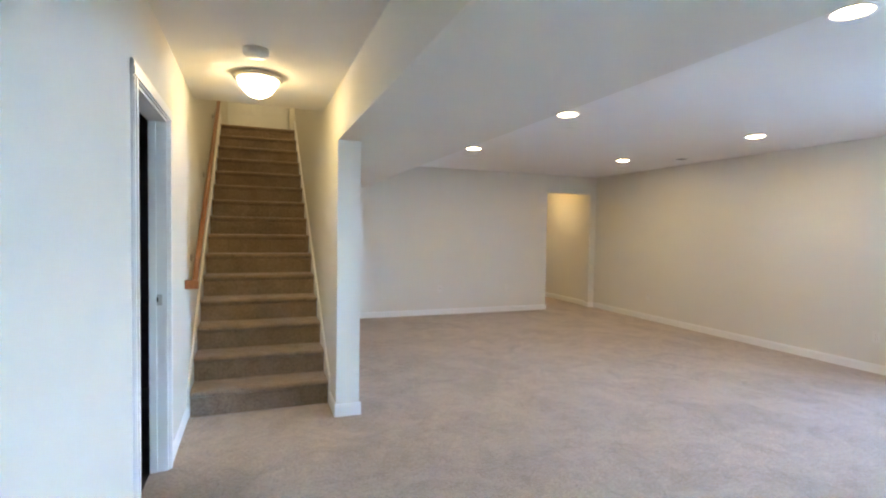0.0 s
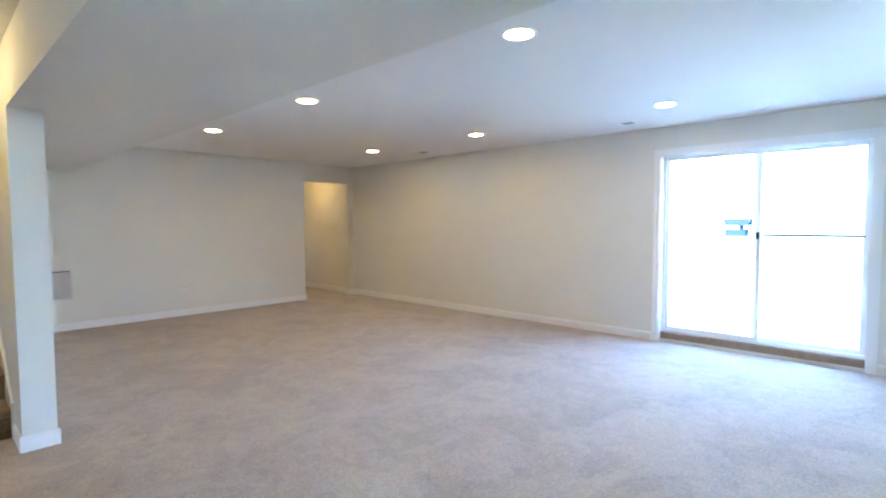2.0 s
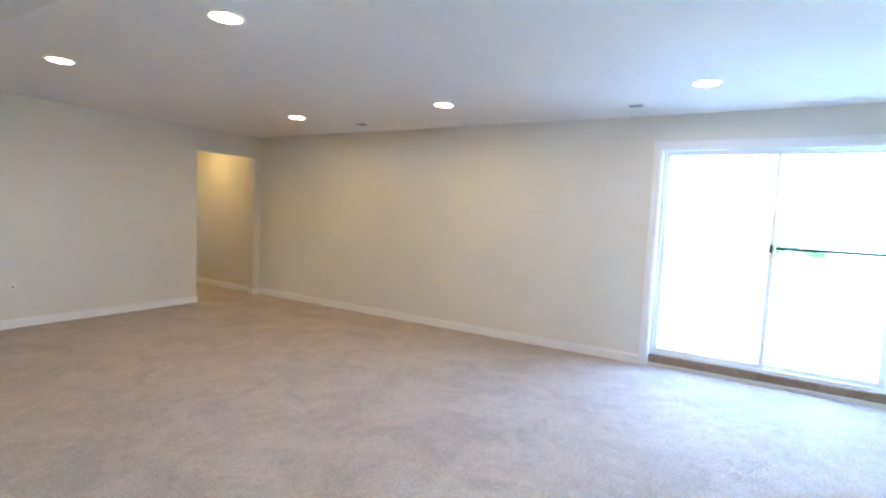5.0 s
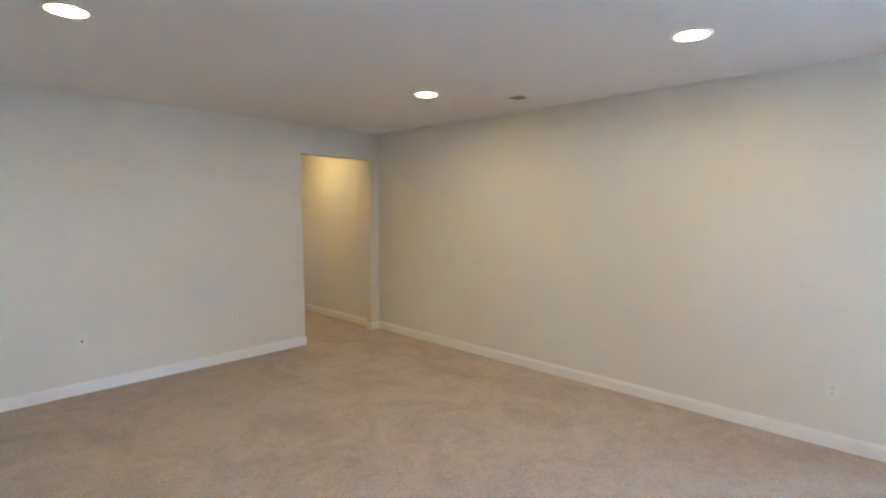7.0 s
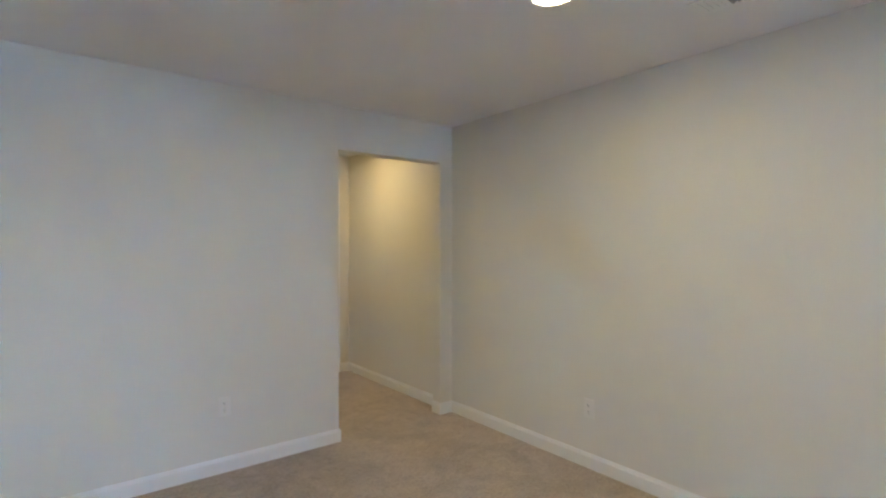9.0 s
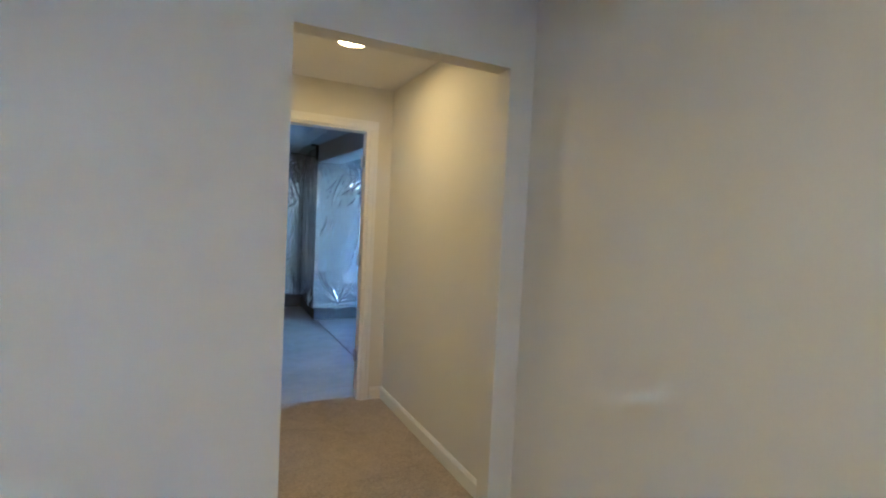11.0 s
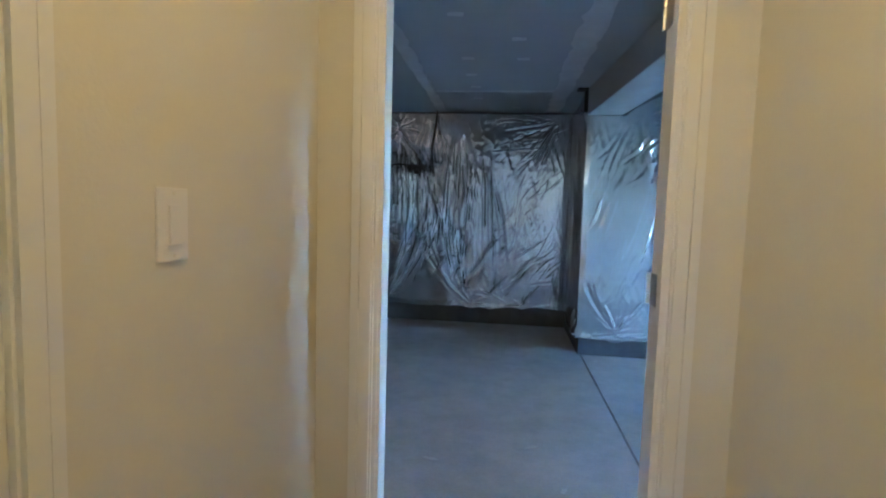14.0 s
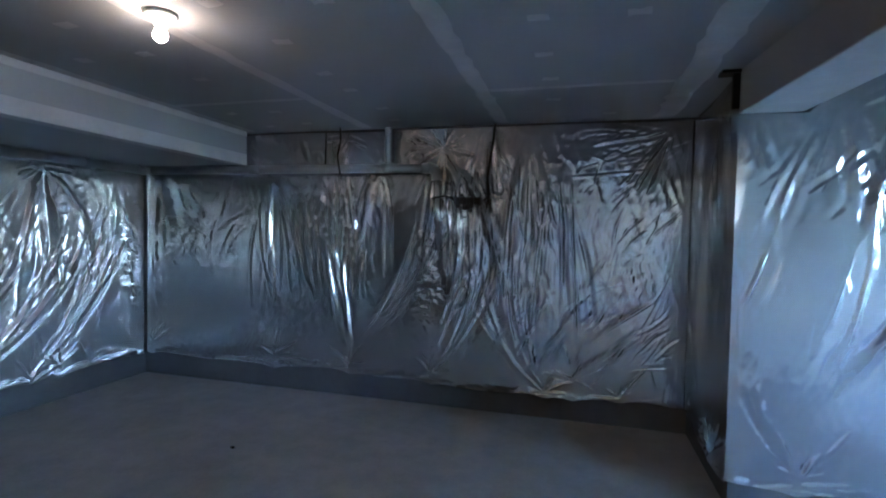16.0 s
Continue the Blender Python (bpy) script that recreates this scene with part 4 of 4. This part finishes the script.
foil_sheet((UX0 + 0.03, UY0 + 0.1, 0), (0, 1, 0), (1, 0, 0), UY1 - UY0 - 0.15, 0.2, 2.0, 13, "crinkled silver foil vapor barrier on the wall under the soffit",
           bunches=[(3.05, 1.97, 22, 0.55, 0.4, 1.3, 0.016), (3.7, 1.9, 16, 0.4, 0.4, 1.2, 0.016), (2.4, 1.97, 20, 0.5, 0.4, 1.3, 0.016), (1.6, 1.97, 16, 0.5, 0.4, 1.3, 0.016), (0.8, 1.97, 16, 0.5, 0.4, 1.3, 0.016)],
           swags=[(3.7, 1.75, 2.95, 0.25, 16, 0.10, 0.016), (3.3, 1.7, 2.6, 0.4, 12, 0.12, 0.016), (2.9, 1.7, 2.2, 0.4, 10, 0.12, 0.016)],
           stars=[(3.05, 1.95, 20, 0.25, 90, 270)], pins=[(2.95, 0.22), (3.17, 0.3), (2.2, 0.22), (1.2, 0.22)], crumple=[(3.9, 1.3, 0.12, 0.5, 0.014)], calm=0.6)


# the foil rolls round the jutting corner
bm = bmesh.new()
rows = []
for k in range(60):
    z = 0.17 + (2.13 - 0.17) * k / 59
    rows.append([bm.verts.new((COLX + 0.02 - (0.048 + 0.004 * math.sin(z * 9 + a * 3)) * math.cos(a), COLY + 0.015 - (0.048 + 0.004 * math.sin(z * 7 + 1)) * math.sin(a), z))
                 for a in [math.pi / 2 * i / 10 for i in range(11)]])
for p, q in zip(rows, rows[1:]):
    for i in range(10):
        bm.faces.new((p[i], p[i + 1], q[i + 1], q[i]))
tagged(new("foil_corner", mesh_of("foil_corner", bm, FOIL, True)), "silver foil rolled round the jutting wall corner", "vapor barrier", "foil wall coverings")


# ---- ceiling joints of the unfinished room ----
def mud_strip(bm, x0, y0, x1, y1, w, z=CEIL - 0.0025, seed=0):
    rng = random.Random(seed)
    d = Vector((x1 - x0, y1 - y0, 0))
    L = d.length
    d.normalize()
    s = Vector((-d.y, d.x, 0))
    n = max(4, int(L / 0.09))
    prev = None
    for i in range(n + 1):
        c = Vector((x0, y0, 0)) + d * (L * i / n)
        a, b = w * (0.5 + rng.uniform(-0.13, 0.13)), w * (0.5 + rng.uniform(-0.13, 0.13))
        row = [bm.verts.new((*(c + s * k).to_2d(), zz)) for k, zz in ((-a, z + 0.002), (-a * 0.7, z), (b * 0.7, z), (b, z + 0.002))]
        if prev:
            for k in range(3):
                bm.faces.new((prev[k], prev[k + 1], row[k + 1], row[k]))
        prev = row


bm = bmesh.new()
for i, (x, w) in enumerate(((3.455, 0.09), (4.645, 0.10), (5.85, 0.15), (7.05, 0.1))):
    mud_strip(bm, x, UY0, x, 13.86, w, seed=i)
for i, (xa, xb, y) in enumerate(((4.70, 5.78, 12.96), (2.33, 3.41, 12.91), (3.5, 4.6, 10.63), (2.33, 3.41, 10.33))):
    mud_strip(bm, xa, y, xb, y, 0.055, seed=20 + i)
mud_strip(bm, 2.315, UY0, 2.315, 13.84, 0.08, seed=40)
rng = random.Random(4)
for ix in range(9):
    for iy in range(10):
        x, y = 2.62 + ix * 0.405 + rng.uniform(-0.03, 0.03), 9.95 + iy * 0.41 + rng.uniform(-0.04, 0.04)
        if min(abs(x - s) for s in (3.455, 4.645, 5.85)) > 0.16 and x < 5.98 and rng.random() < 0.6:
            mud_strip(bm, x - 0.045, y, x + 0.045, y + rng.uniform(-0.02, 0.02), 0.06, seed=ix * 20 + iy)
tagged(new("ceiling_joints", mesh_of("ceiling_joints", bm, MUD)), "pale joint compound strips and screw dabs on gypsum board", "joint tape", "", "structure")
for bead in ((2.27, 2.2735, UY0, 13.84, 2.068, 2.165), (2.16, 2.27, UY0, 13.84, 2.0665, 2.0695), (2.27, 2.273, UY0, 13.84, 2.33, 2.374)):
    solid("corner_bead", [bead], MUD, "pale finished corner bead on gypsum board", "trim")
solid("corner_bead", [(6.07, 6.365, UY0, COLY - 0.03, 2.1468, 2.1495)], MUD, "pale finished corner bead under the boxed beam", "trim", askew=(COLY, 0.075))


def floor_scuff(x, y, length, yaw, seed):
    """A smear of dried plaster: a thin ragged flake on the slab."""
    rng = random.Random(seed)
    t = thing("plaster_smear", (x, y, -0.012), "pale dried plaster smear on the concrete floor", "smear", "plaster smears on the slab")
    bm = bmesh.new()
    n = 14
    ring = [(length * (0.5 + rng.uniform(-0.15, 0.1)) * math.cos(6.283 * i / n), 0.012 * rng.uniform(0.5, 1.4) * math.sin(6.283 * i / n)) for i in range(n)]
    lo, hi = [[bm.verts.new((*p, z)) for p in ring] for z in (0.0, 0.0025)]
    bm.faces.new(hi)
    for i in range(n):
        bm.faces.new((lo[i], lo[(i + 1) % n], hi[(i + 1) % n], hi[i]))
    part("flake", bm, MUD, t)
    t.matrix_basis = pose(x, y, -0.012, 0, 0, yaw)


for scuff in ((5.04, 10.75, 0.09, -15, 1), (5.57, 10.97, 0.08, 30, 2), (5.70, 10.56, 0.05, 60, 3), (6.21, 12.68, 0.07, 10, 4)):
    floor_scuff(*scuff)


# ---- pipes and wires ----
def drain_pipe():
    t = thing("drain_pipe", (4.0, 13.78, 2.03), "white PVC drain pipe running along the foil walls", "pipe")
    o = t.location.copy()
    def run(nm, pts, r, mat=PVC, par=t):
        bm = bmesh.new()
        tube(bm, [Vector(p) - o for p in pts], r, 14)
        return part(nm, bm, mat, par, "", True)
    run("pipe", [(3.93, 13.785, 2.03), (1.09, 13.785, 2.045)], 0.038)
    run("pipe", [(1.05, 13.74, 2.045), (1.05, 9.8, 2.02)], 0.038)
    run("riser", [(3.59, 13.785, 2.04), (3.59, 13.785, CEIL)], 0.03)
    run("drop", [(4.02, 13.785, 1.98), (4.05, 13.785, 1.35)], 0.03, FOIL)
    run("elbow", [(3.90, 13.785, 2.03), (3.98, 13.785, 2.03), (4.02, 13.785, 1.99), (4.02, 13.785, 1.93)], 0.044)
    run("elbow", [(1.14, 13.785, 2.045), (1.06, 13.785, 2.045), (1.05, 13.775, 2.045), (1.05, 13.70, 2.045)], 0.044)
    for y in (13.2, 12.55, 11.6):
        run("coupling", [(1.05, y - 0.05, 2.035), (1.05, y + 0.05, 2.035)], 0.046)
    for x in (2.3, 3.59):
        run("coupling", [(x - 0.05, 13.785, 2.036), (x + 0.05, 13.785, 2.036)], 0.045)
    for x, y in ((3.0, 13.785), (1.8, 13.785)):
        run("hanger", [(x, y, 2.0), (x, y, 2.08), (x, y + 0.01, CEIL)], 0.006, BLACK)
    t.location = (4.10, 13.80, 2.01)


drain_pipe()


def sensor_box():
    t = thing("junction_box", (4.31, 13.79, 1.755), "small black junction box with a cable to the ceiling", "junction box")
    o = t.location.copy()
    t.location = (4.395, 13.79, 1.735)
    bm = bmesh.new()
    box(bm, -0.11, 0.11, -0.03, 0.05, -0.03, 0.035, 0.008)
    for k in range(4):
        box(bm, -0.095 + k * 0.055, -0.06 + k * 0.055, -0.045, -0.02, -0.055 + (k % 2) * 0.02, 0.028, 0.005)
    box(bm, -0.03, 0.02, -0.035, 0.0, -0.07, -0.025, 0.006)
    part("box", bm, BLACK, t)
    bm = bmesh.new()
    tube(bm, [Vector(p) - o for p in ((4.43, 13.79, 1.76), (4.475, 13.785, 1.80), (4.46, 13.785, 1.95), (4.5, 13.785, 2.2), (4.515, 13.785, CEIL))], 0.011, 8)
    part("cable", bm, BLACK, t, "black cable", True)
    bm = bmesh.new()
    tube(bm, [Vector(p) - o for p in ((4.2, 13.79, 1.77), (4.12, 13.785, 1.80), (4.05, 13.78, 1.79), (4.0, 13.785, 1.775))], 0.009, 8)
    part("cable", bm, BLACK, t, "black cable", True)


sensor_box()
deb = thing("floor_debris", (3.04, 12.69, -0.012), "small dark crumb lying on the concrete floor", "debris")
bm = bmesh.new()
bmesh.ops.create_icosphere(bm, subdivisions=2, radius=0.014, matrix=Matrix.Translation((0, 0, 0.008)) @ Matrix.Diagonal((1.3, 0.8, 0.6, 1)))
part("crumb", bm, BLACK, deb)


def loose_cable():
    t = thing("loose_cable", (3.235, 13.815, CEIL), "short grey-black cable hanging from the ceiling joint", "cable")
    bm = bmesh.new()
    tube(bm, [(0, 0, 0), (0.01, -0.01, -0.12), (-0.02, -0.01, -0.25), (0.015, -0.045, -0.35), (0.03, -0.05, -0.42)], 0.008, 8)
    part("cable", bm, BLACK, t, "", True)


loose_cable()
# Black blocks take the place of the shade in the open corner gap.
solid("dark_gap_blocks", [(5.97, COLX - 0.03, COLY - 0.07, COLY + 0.02, CEIL - 0.02, CEIL - 0.004), (6.03, 6.063, COLY - 0.045, COLY - 0.02, 2.17, CEIL - 0.02)], BLACK, "dark gap at the wall corner under the ceiling, drawn as black blocks", "gap", "structure")


# ---- bathroom ----
VX0, VX1, VY, VH = 3.83, 4.70, 8.93, 0.787


def vanity():
    t = thing("vanity_cabinet", ((VX0 + VX1) / 2, (VY + BY1) / 2, 0), "dark cherry vanity cabinet under a cream basin top", "vanity")
    o = t.location
    def b(nm, par, x0, x1, y0, y1, z0, z1, mat=CHERRY, bev=0.003, lab=""):
        bm = bmesh.new()
        box(bm, x0 - o.x, x1 - o.x, y0 - o.y, y1 - o.y, z0, z1, bev)
        return part(nm, bm, mat, par, lab)
    b("body", t, VX0 + 0.015, VX1 - 0.005, VY + 0.075, BY1 - 0.002, 0.1, VH - 0.16)
    b("face_frame", t, VX0 + 0.015, VX1 - 0.005, VY + 0.045, VY + 0.075, 0.1, VH - 0.026)
    b("toe_kick", t, VX0 + 0.03, VX1 - 0.02, VY + 0.11, BY1 - 0.01, 0.0, 0.1, DARK)
    for x0, x1 in ((VX0 + 0.035, 4.53), (4.57, VX1 - 0.02)):
        d = b("drawer_front", t, x0, x1, VY + 0.025, VY + 0.045, VH - 0.20, VH - 0.05)
        b("raised_field", d, x0 + 0.03, x1 - 0.03, VY + 0.02, VY + 0.026, VH - 0.175, VH - 0.075)
    for x0, x1, hx in ((VX0 + 0.035, 4.335, 4.31), (4.375, VX1 - 0.02, 4.40)):
        d = b("door", t, x0, x1, VY + 0.025, VY + 0.045, 0.14, VH - 0.23)
        b("raised_field", d, x0 + 0.05, x1 - 0.05, VY + 0.02, VY + 0.026, 0.19, VH - 0.28)
        bm = bmesh.new()
        tube(bm, [(hx - o.x, VY + 0.026 - o.y, 0.52), (hx - o.x, VY - 0.002 - o.y, 0.50), (hx - o.x, VY - 0.004 - o.y, 0.44), (hx - o.x, VY - 0.002 - o.y, 0.38), (hx - o.x, VY + 0.026 - o.y, 0.36)], 0.005, 8)
        part("handle", bm, STEEL, d, "brushed nickel bow handle", True)


vanity()


def basin_top():
    t = thing("basin_counter", ((VX0 + VX1) / 2, (VY + BY1) / 2, VH), "cream cultured marble top with a moulded oval basin", "vanity top")
    o = t.location
    bm = bmesh.new()
    nx, ny = 44, 28
    x0, x1, y0, y1 = VX0 - 0.01 - o.x, VX1 - o.x, VY - o.y, BY1 - 0.004 - o.y
    g = []
    for j in range(ny + 1):
        row = []
        for i in range(nx + 1):
            x, y = x0 + (x1 - x0) * i / nx, y0 + (y1 - y0) * j / ny
            q = math.hypot((x - 0.0) / 0.25, (y + 0.03) / 0.185)
            z = 0.0 if q > 1.06 else -0.125 * (1 - min(1, q) ** 2.6) + (0.004 if 0.97 < q < 1.05 else 0)
            row.append(bm.verts.new((x, y, z)))
        g.append(row)
    for j in range(ny):
        for i in range(nx):
            bm.faces.new((g[j][i], g[j][i + 1], g[j + 1][i + 1], g[j + 1][i]))
    part("basin", bm, MARBLE, t, "", True)
    bm = bmesh.new()
    box(bm, x0, x1, y0 - 0.006, y0 + 0.02, -0.024, -0.0005, 0.006)
    box(bm, x0 - 0.004, x0 + 0.02, y0 + 0.02, y1, -0.024, -0.0005, 0.004)
    part("front_edge", bm, MARBLE, t)
    bm = bmesh.new()
    box(bm, x0 + 0.005, x1, y1 - 0.02, y1, 0.0, 0.095, 0.006)
    part("backsplash", bm, MARBLE, t)
    bm = bmesh.new()
    cyl(bm, (0, -0.03, -0.124), (0, -0.03, -0.118), 0.022, 18)
    part("drain", bm, CHROME, t, "chrome drain")


basin_top()


def faucet():
    t = thing("faucet", (4.285, 9.44, VH), "chrome two-lever basin faucet", "faucet")
    bm = bmesh.new()
    box(bm, -0.08, 0.08, -0.026, 0.026, 0.0, 0.018, 0.007)
    part("base", bm, CHROME, t, "", True)
    bm = bmesh.new()
    tube(bm, [(0, 0, 0.01), (0, -0.005, 0.055), (0, -0.04, 0.075), (0, -0.09, 0.06), (0, -0.105, 0.045)], 0.013, 12)
    part("spout", bm, CHROME, t, "", True)
    for s in (-1, 1):
        bm = bmesh.new()
        lathe(bm, [(0.02, 0.016), (0.019, 0.035), (0.012, 0.052), (0.0, 0.056)], 18, Matrix.Translation((s * 0.055, 0, 0)))
        k = part("lever", bm, CHROME, t, "", True)
        bm = bmesh.new()
        tube(bm, [(s * 0.055, 0, 0.05), (s * 0.09, -0.005, 0.068), (s * 0.125, -0.008, 0.072)], 0.006, 8)
        part("handle", bm, CHROME, k, "", True)


faucet()


def wall_mirror():
    t = thing("wall_mirror", ((3.865 + 4.75) / 2, BY1, 0.885), "large frameless wall mirror above the vanity", "mirror")
    bm = bmesh.new()
    w = 4.75 - 3.865
    box(bm, -w / 2, w / 2, -0.006, -0.001, 0, 1.03, 0.001)
    part("glass", bm, MIRROR, t)
    for x in (-w / 2 + 0.12, w / 2 - 0.12):
        for z in (0.0, 1.03):
            bm = bmesh.new()
            box(bm, x - 0.012, x + 0.012, -0.011, 0.0, z - 0.012, z + 0.012, 0.003)
            part("clip", bm, PLASTIC, t, "clear plastic mirror clip")


wall_mirror()


def vanity_light():
    t = thing("vanity_light", (4.33, BY1, 2.25), "brushed nickel vanity bar with glowing glass shades", "wall light")
    bm = bmesh.new()
    box(bm, -0.27, 0.27, -0.03, 0.0, -0.03, 0.03, 0.008)
    part("back_plate", bm, STEEL, t)
    for x in (-0.18, 0.0, 0.18):
        bm = bmesh.new()
        tube(bm, [(x, -0.02, 0.0), (x, -0.09, 0.01), (x, -0.1, -0.01)], 0.008, 8)
        part("arm", bm, STEEL, t, "", True)
        bm = bmesh.new()
        lathe(bm, [(0.0, 0.0), (0.025, -0.002), (0.04, -0.03), (0.052, -0.08), (0.058, -0.11), (0.0, -0.112)], 24, Matrix.Translation((x, -0.1, -0.0)))
        part("shade", bm, VAN_ON, t, "glowing frosted glass shade", True)


vanity_light()


def shower():
    t = thing("bathtub", (2.35 + 0.39, 8.735, 0), "white alcove bathtub beside the tiled wall", "bathtub")
    bm = bmesh.new()
    box(bm, -0.385, 0.385, -0.755, -0.66, 0, 0.5, 0.02)
    box(bm, -0.385, 0.385, 0.66, 0.755, 0, 0.5, 0.02)
    box(bm, -0.385, -0.30, -0.66, 0.66, 0, 0.5, 0.02)
    box(bm, 0.30, 0.385, -0.66, 0.66, 0, 0.5, 0.02)
    box(bm, -0.30, 0.30, -0.66, 0.66, 0, 0.12)
    part("shell", bm, TUB, t)
    r = thing("curtain_rod", (2.97, 8.735, 2.0), "chrome shower curtain rod across the tub", "curtain rod")
    bm = bmesh.new()
    cyl(bm, (0, -0.755, 0), (0, 0.755, 0), 0.0125, 14)
    part("rod", bm, CHROME, r, "", True)
    for s in (-1, 1):
        bm = bmesh.new()
        cyl(bm, (0, s * 0.758, 0), (0, s * 0.735, 0), 0.034, 20, 0.02)
        part("flange", bm, CHROME, r, "", True)
    h = thing("shower_rose", (2.6, YN + 0.1, 2.0), "chrome shower head on its arm", "shower head")
    bm = bmesh.new()
    cyl(bm, (0, 0.002, 0), (0, 0.012, 0), 0.03, 18)
    tube(bm, [(0, 0.005, 0), (0, 0.09, 0.02), (0, 0.15, -0.02)], 0.01, 10)
    part("arm", bm, CHROME, h, "", True)
    bm = bmesh.new()
    cyl(bm, (0, 0.14, -0.01), (0, 0.18, -0.07), 0.014, 18, 0.042)
    part("head", bm, CHROME, h, "", True)
    v = thing("shower_valve", (2.6, YN + 0.112, 0.80), "round chrome shower valve trim", "valve")
    bm = bmesh.new()
    cyl(bm, (0, -0.004, 0), (0, 0.008, 0), 0.072, 28)
    part("escutcheon", bm, CHROME, v, "", True)
    bm = bmesh.new()
    cyl(bm, (0, 0.008, 0), (0, 0.06, 0), 0.028, 18, 0.02)
    tube(bm, [(0, 0.05, 0), (0.02, 0.055, -0.07)], 0.008, 8)
    part("lever", bm, CHROME, v, "", True)
    b = thing("towel_bar", (3.5, YN + 0.1, 1.285), "brushed nickel towel bar on the wall", "towel bar")
    bm = bmesh.new()
    cyl(bm, (-0.32, 0.06, 0), (0.32, 0.06, 0), 0.009, 12)
    part("bar", bm, STEEL, b, "", True)
    for s in (-1, 1):
        bm = bmesh.new()
        cyl(bm, (s * 0.32, 0, 0), (s * 0.32, 0.066, 0), 0.02, 14, 0.014)
        part("post", bm, STEEL, b, "", True)


shower()


def tiled_wall():
    """Tan tiles on the plumbing wall, with a band of small mosaic."""
    t = thing("tile_surround", (2.685, YN + 0.1, 0.5), "tan ceramic tile surround with a mosaic band", "tile")
    bm = bmesh.new()
    box(bm, -0.33, 0.33, 0.0, 0.004, 0.0, 1.45)
    part("grout_bed", bm, GROUT, t)
    big = bmesh.new()
    box(big, -0.1615, 0.1615, 0, 0.007, -0.1115, 0.1115, 0.0015)
    tm = mesh_of("tile", big, TILE)
    for r, z in enumerate((0.115, 0.345, 0.575, 0.805, 1.205, 1.335)):
        for c in (-0.165, 0.165):
            ob = new("tile", tm)
            ob.parent = t
            ob.location = (c, 0.003, z)
            if r >= 4:
                ob.scale = (1, 1, 0.55)
    cols = [surface("mosaic_cream", (0.62, 0.52, 0.36), 0.3), surface("mosaic_brown", (0.14, 0.07, 0.03), 0.3), surface("mosaic_white", (0.75, 0.7, 0.58), 0.3)]
    sm = []
    for c in cols:
        q = bmesh.new()
        box(q, -0.0115, 0.0115, 0, 0.007, -0.0115, 0.0115, 0.001)
        sm.append(mesh_of("mosaic_tile", q, c))
    rng = random.Random(11)
    for i in range(26):
        for k in range(3):
            ob = new("mosaic_tile", sm[rng.choice((0, 0, 1, 2, 2, 2))])
            ob.parent = t
            ob.location = (-0.315 + i * 0.0252, 0.003, 1.04 + k * 0.0252)


tiled_wall()

# ---- outdoors ----
solid("ground", [(-400, 400, -400, 400, -0.5, -0.21)], GRASS, "pale lawn outside the house", "ground")
solid("pavement", [(XE + 0.2, 9.6, -2.5, 4.6, -0.21, -0.06)], PATIO, "pale concrete patio slab outside the sliding door", "patio")


# ---- the house above and things seen far off ----
# Unseen block of upper floors, added to keep the sun off the patio.
solid("upper_storey", [(0.95, XE + 0.2, YS - 0.3, 9.6, 2.75, 7.6), (-2.0, 0.95, YS - 0.3, 9.6, 5.4, 7.6), (0.8, UX1 + 0.2, 9.6, UY1 + 0.2, 2.55, 7.6)], SIDING, "unseen upper floors of the house, added to shade the patio", "house wall")


def shrub(at, w, h, seed, label):
    """A low bush: short stems and many small leaves in uneven clumps."""
    rng = random.Random(seed)
    t = thing("shrub", at, label, "shrub", "shrubs beyond the lawn")
    bm = bmesh.new()
    for _ in range(9):
        cyl(bm, (rng.uniform(-0.1, 0.1), rng.uniform(-0.1, 0.1), 0), (rng.uniform(-0.3, 0.3) * w, rng.uniform(-0.3, 0.3) * w, h * rng.uniform(0.5, 0.8)), 0.015, 6, 0.006)
    part("stems", bm, CHERRY, t)
    bm = bmesh.new()
    for _ in range(26):
        c = Vector((rng.gauss(0, 0.28) * w, rng.gauss(0, 0.28) * w, h * rng.uniform(0.25, 0.9)))
        for _ in range(32):
            p = c + Vector((rng.gauss(0, 0.09), rng.gauss(0, 0.09), rng.gauss(0, 0.07)))
            m = Euler((rng.uniform(0, 6), rng.uniform(0, 6), rng.uniform(0, 6))).to_matrix()
            k = rng.uniform(0.03, 0.06)
            bm.faces.new([bm.verts.new(p + m @ Vector(v)) for v in ((0, -k, 0), (k * 0.5, 0, 0), (0, k, 0), (-k * 0.5, 0, 0))])
    part("leaves", bm, LEAF, t)


shrub((32, -0.4, -0.21), 1.0, 0.75, 1, "low green bush on the far side of the lawn")
shrub((32.5, -1.3, -0.21), 0.9, 0.55, 2, "low green bush on the far side of the lawn")
shrub((33, -2.0, -0.21), 0.7, 0.45, 3, "small pale bush on the far side of the lawn")
shrub((60, 16.6, -0.21), 1.6, 1.4, 4, "pale bush far across the lawn")


def shelter():
    t = thing("garden_shelter", (60, 13.2, -0.21), "small dark blue garden shelter far across the lawn", "shelter")
    bm = bmesh.new()
    vs = box(bm, -1.0, 1.0, -1.35, 1.35, 1.15, 1.9)
    for v in vs:
        if v.co.z < 1.5:
            v.co.y *= 0.78
    part("roof", bm, CARB, t)
    bm = bmesh.new()
    box(bm, -0.15, 0.15, -0.45, -0.1, 0.1, 1.35, 0.02)
    part("post", bm, CARB, t)
    bm = bmesh.new()
    box(bm, -0.8, 0.8, -0.8, 1.1, 0.0, 0.75, 0.02)
    part("bench", bm, CARB, t, "dark bench")


shelter()
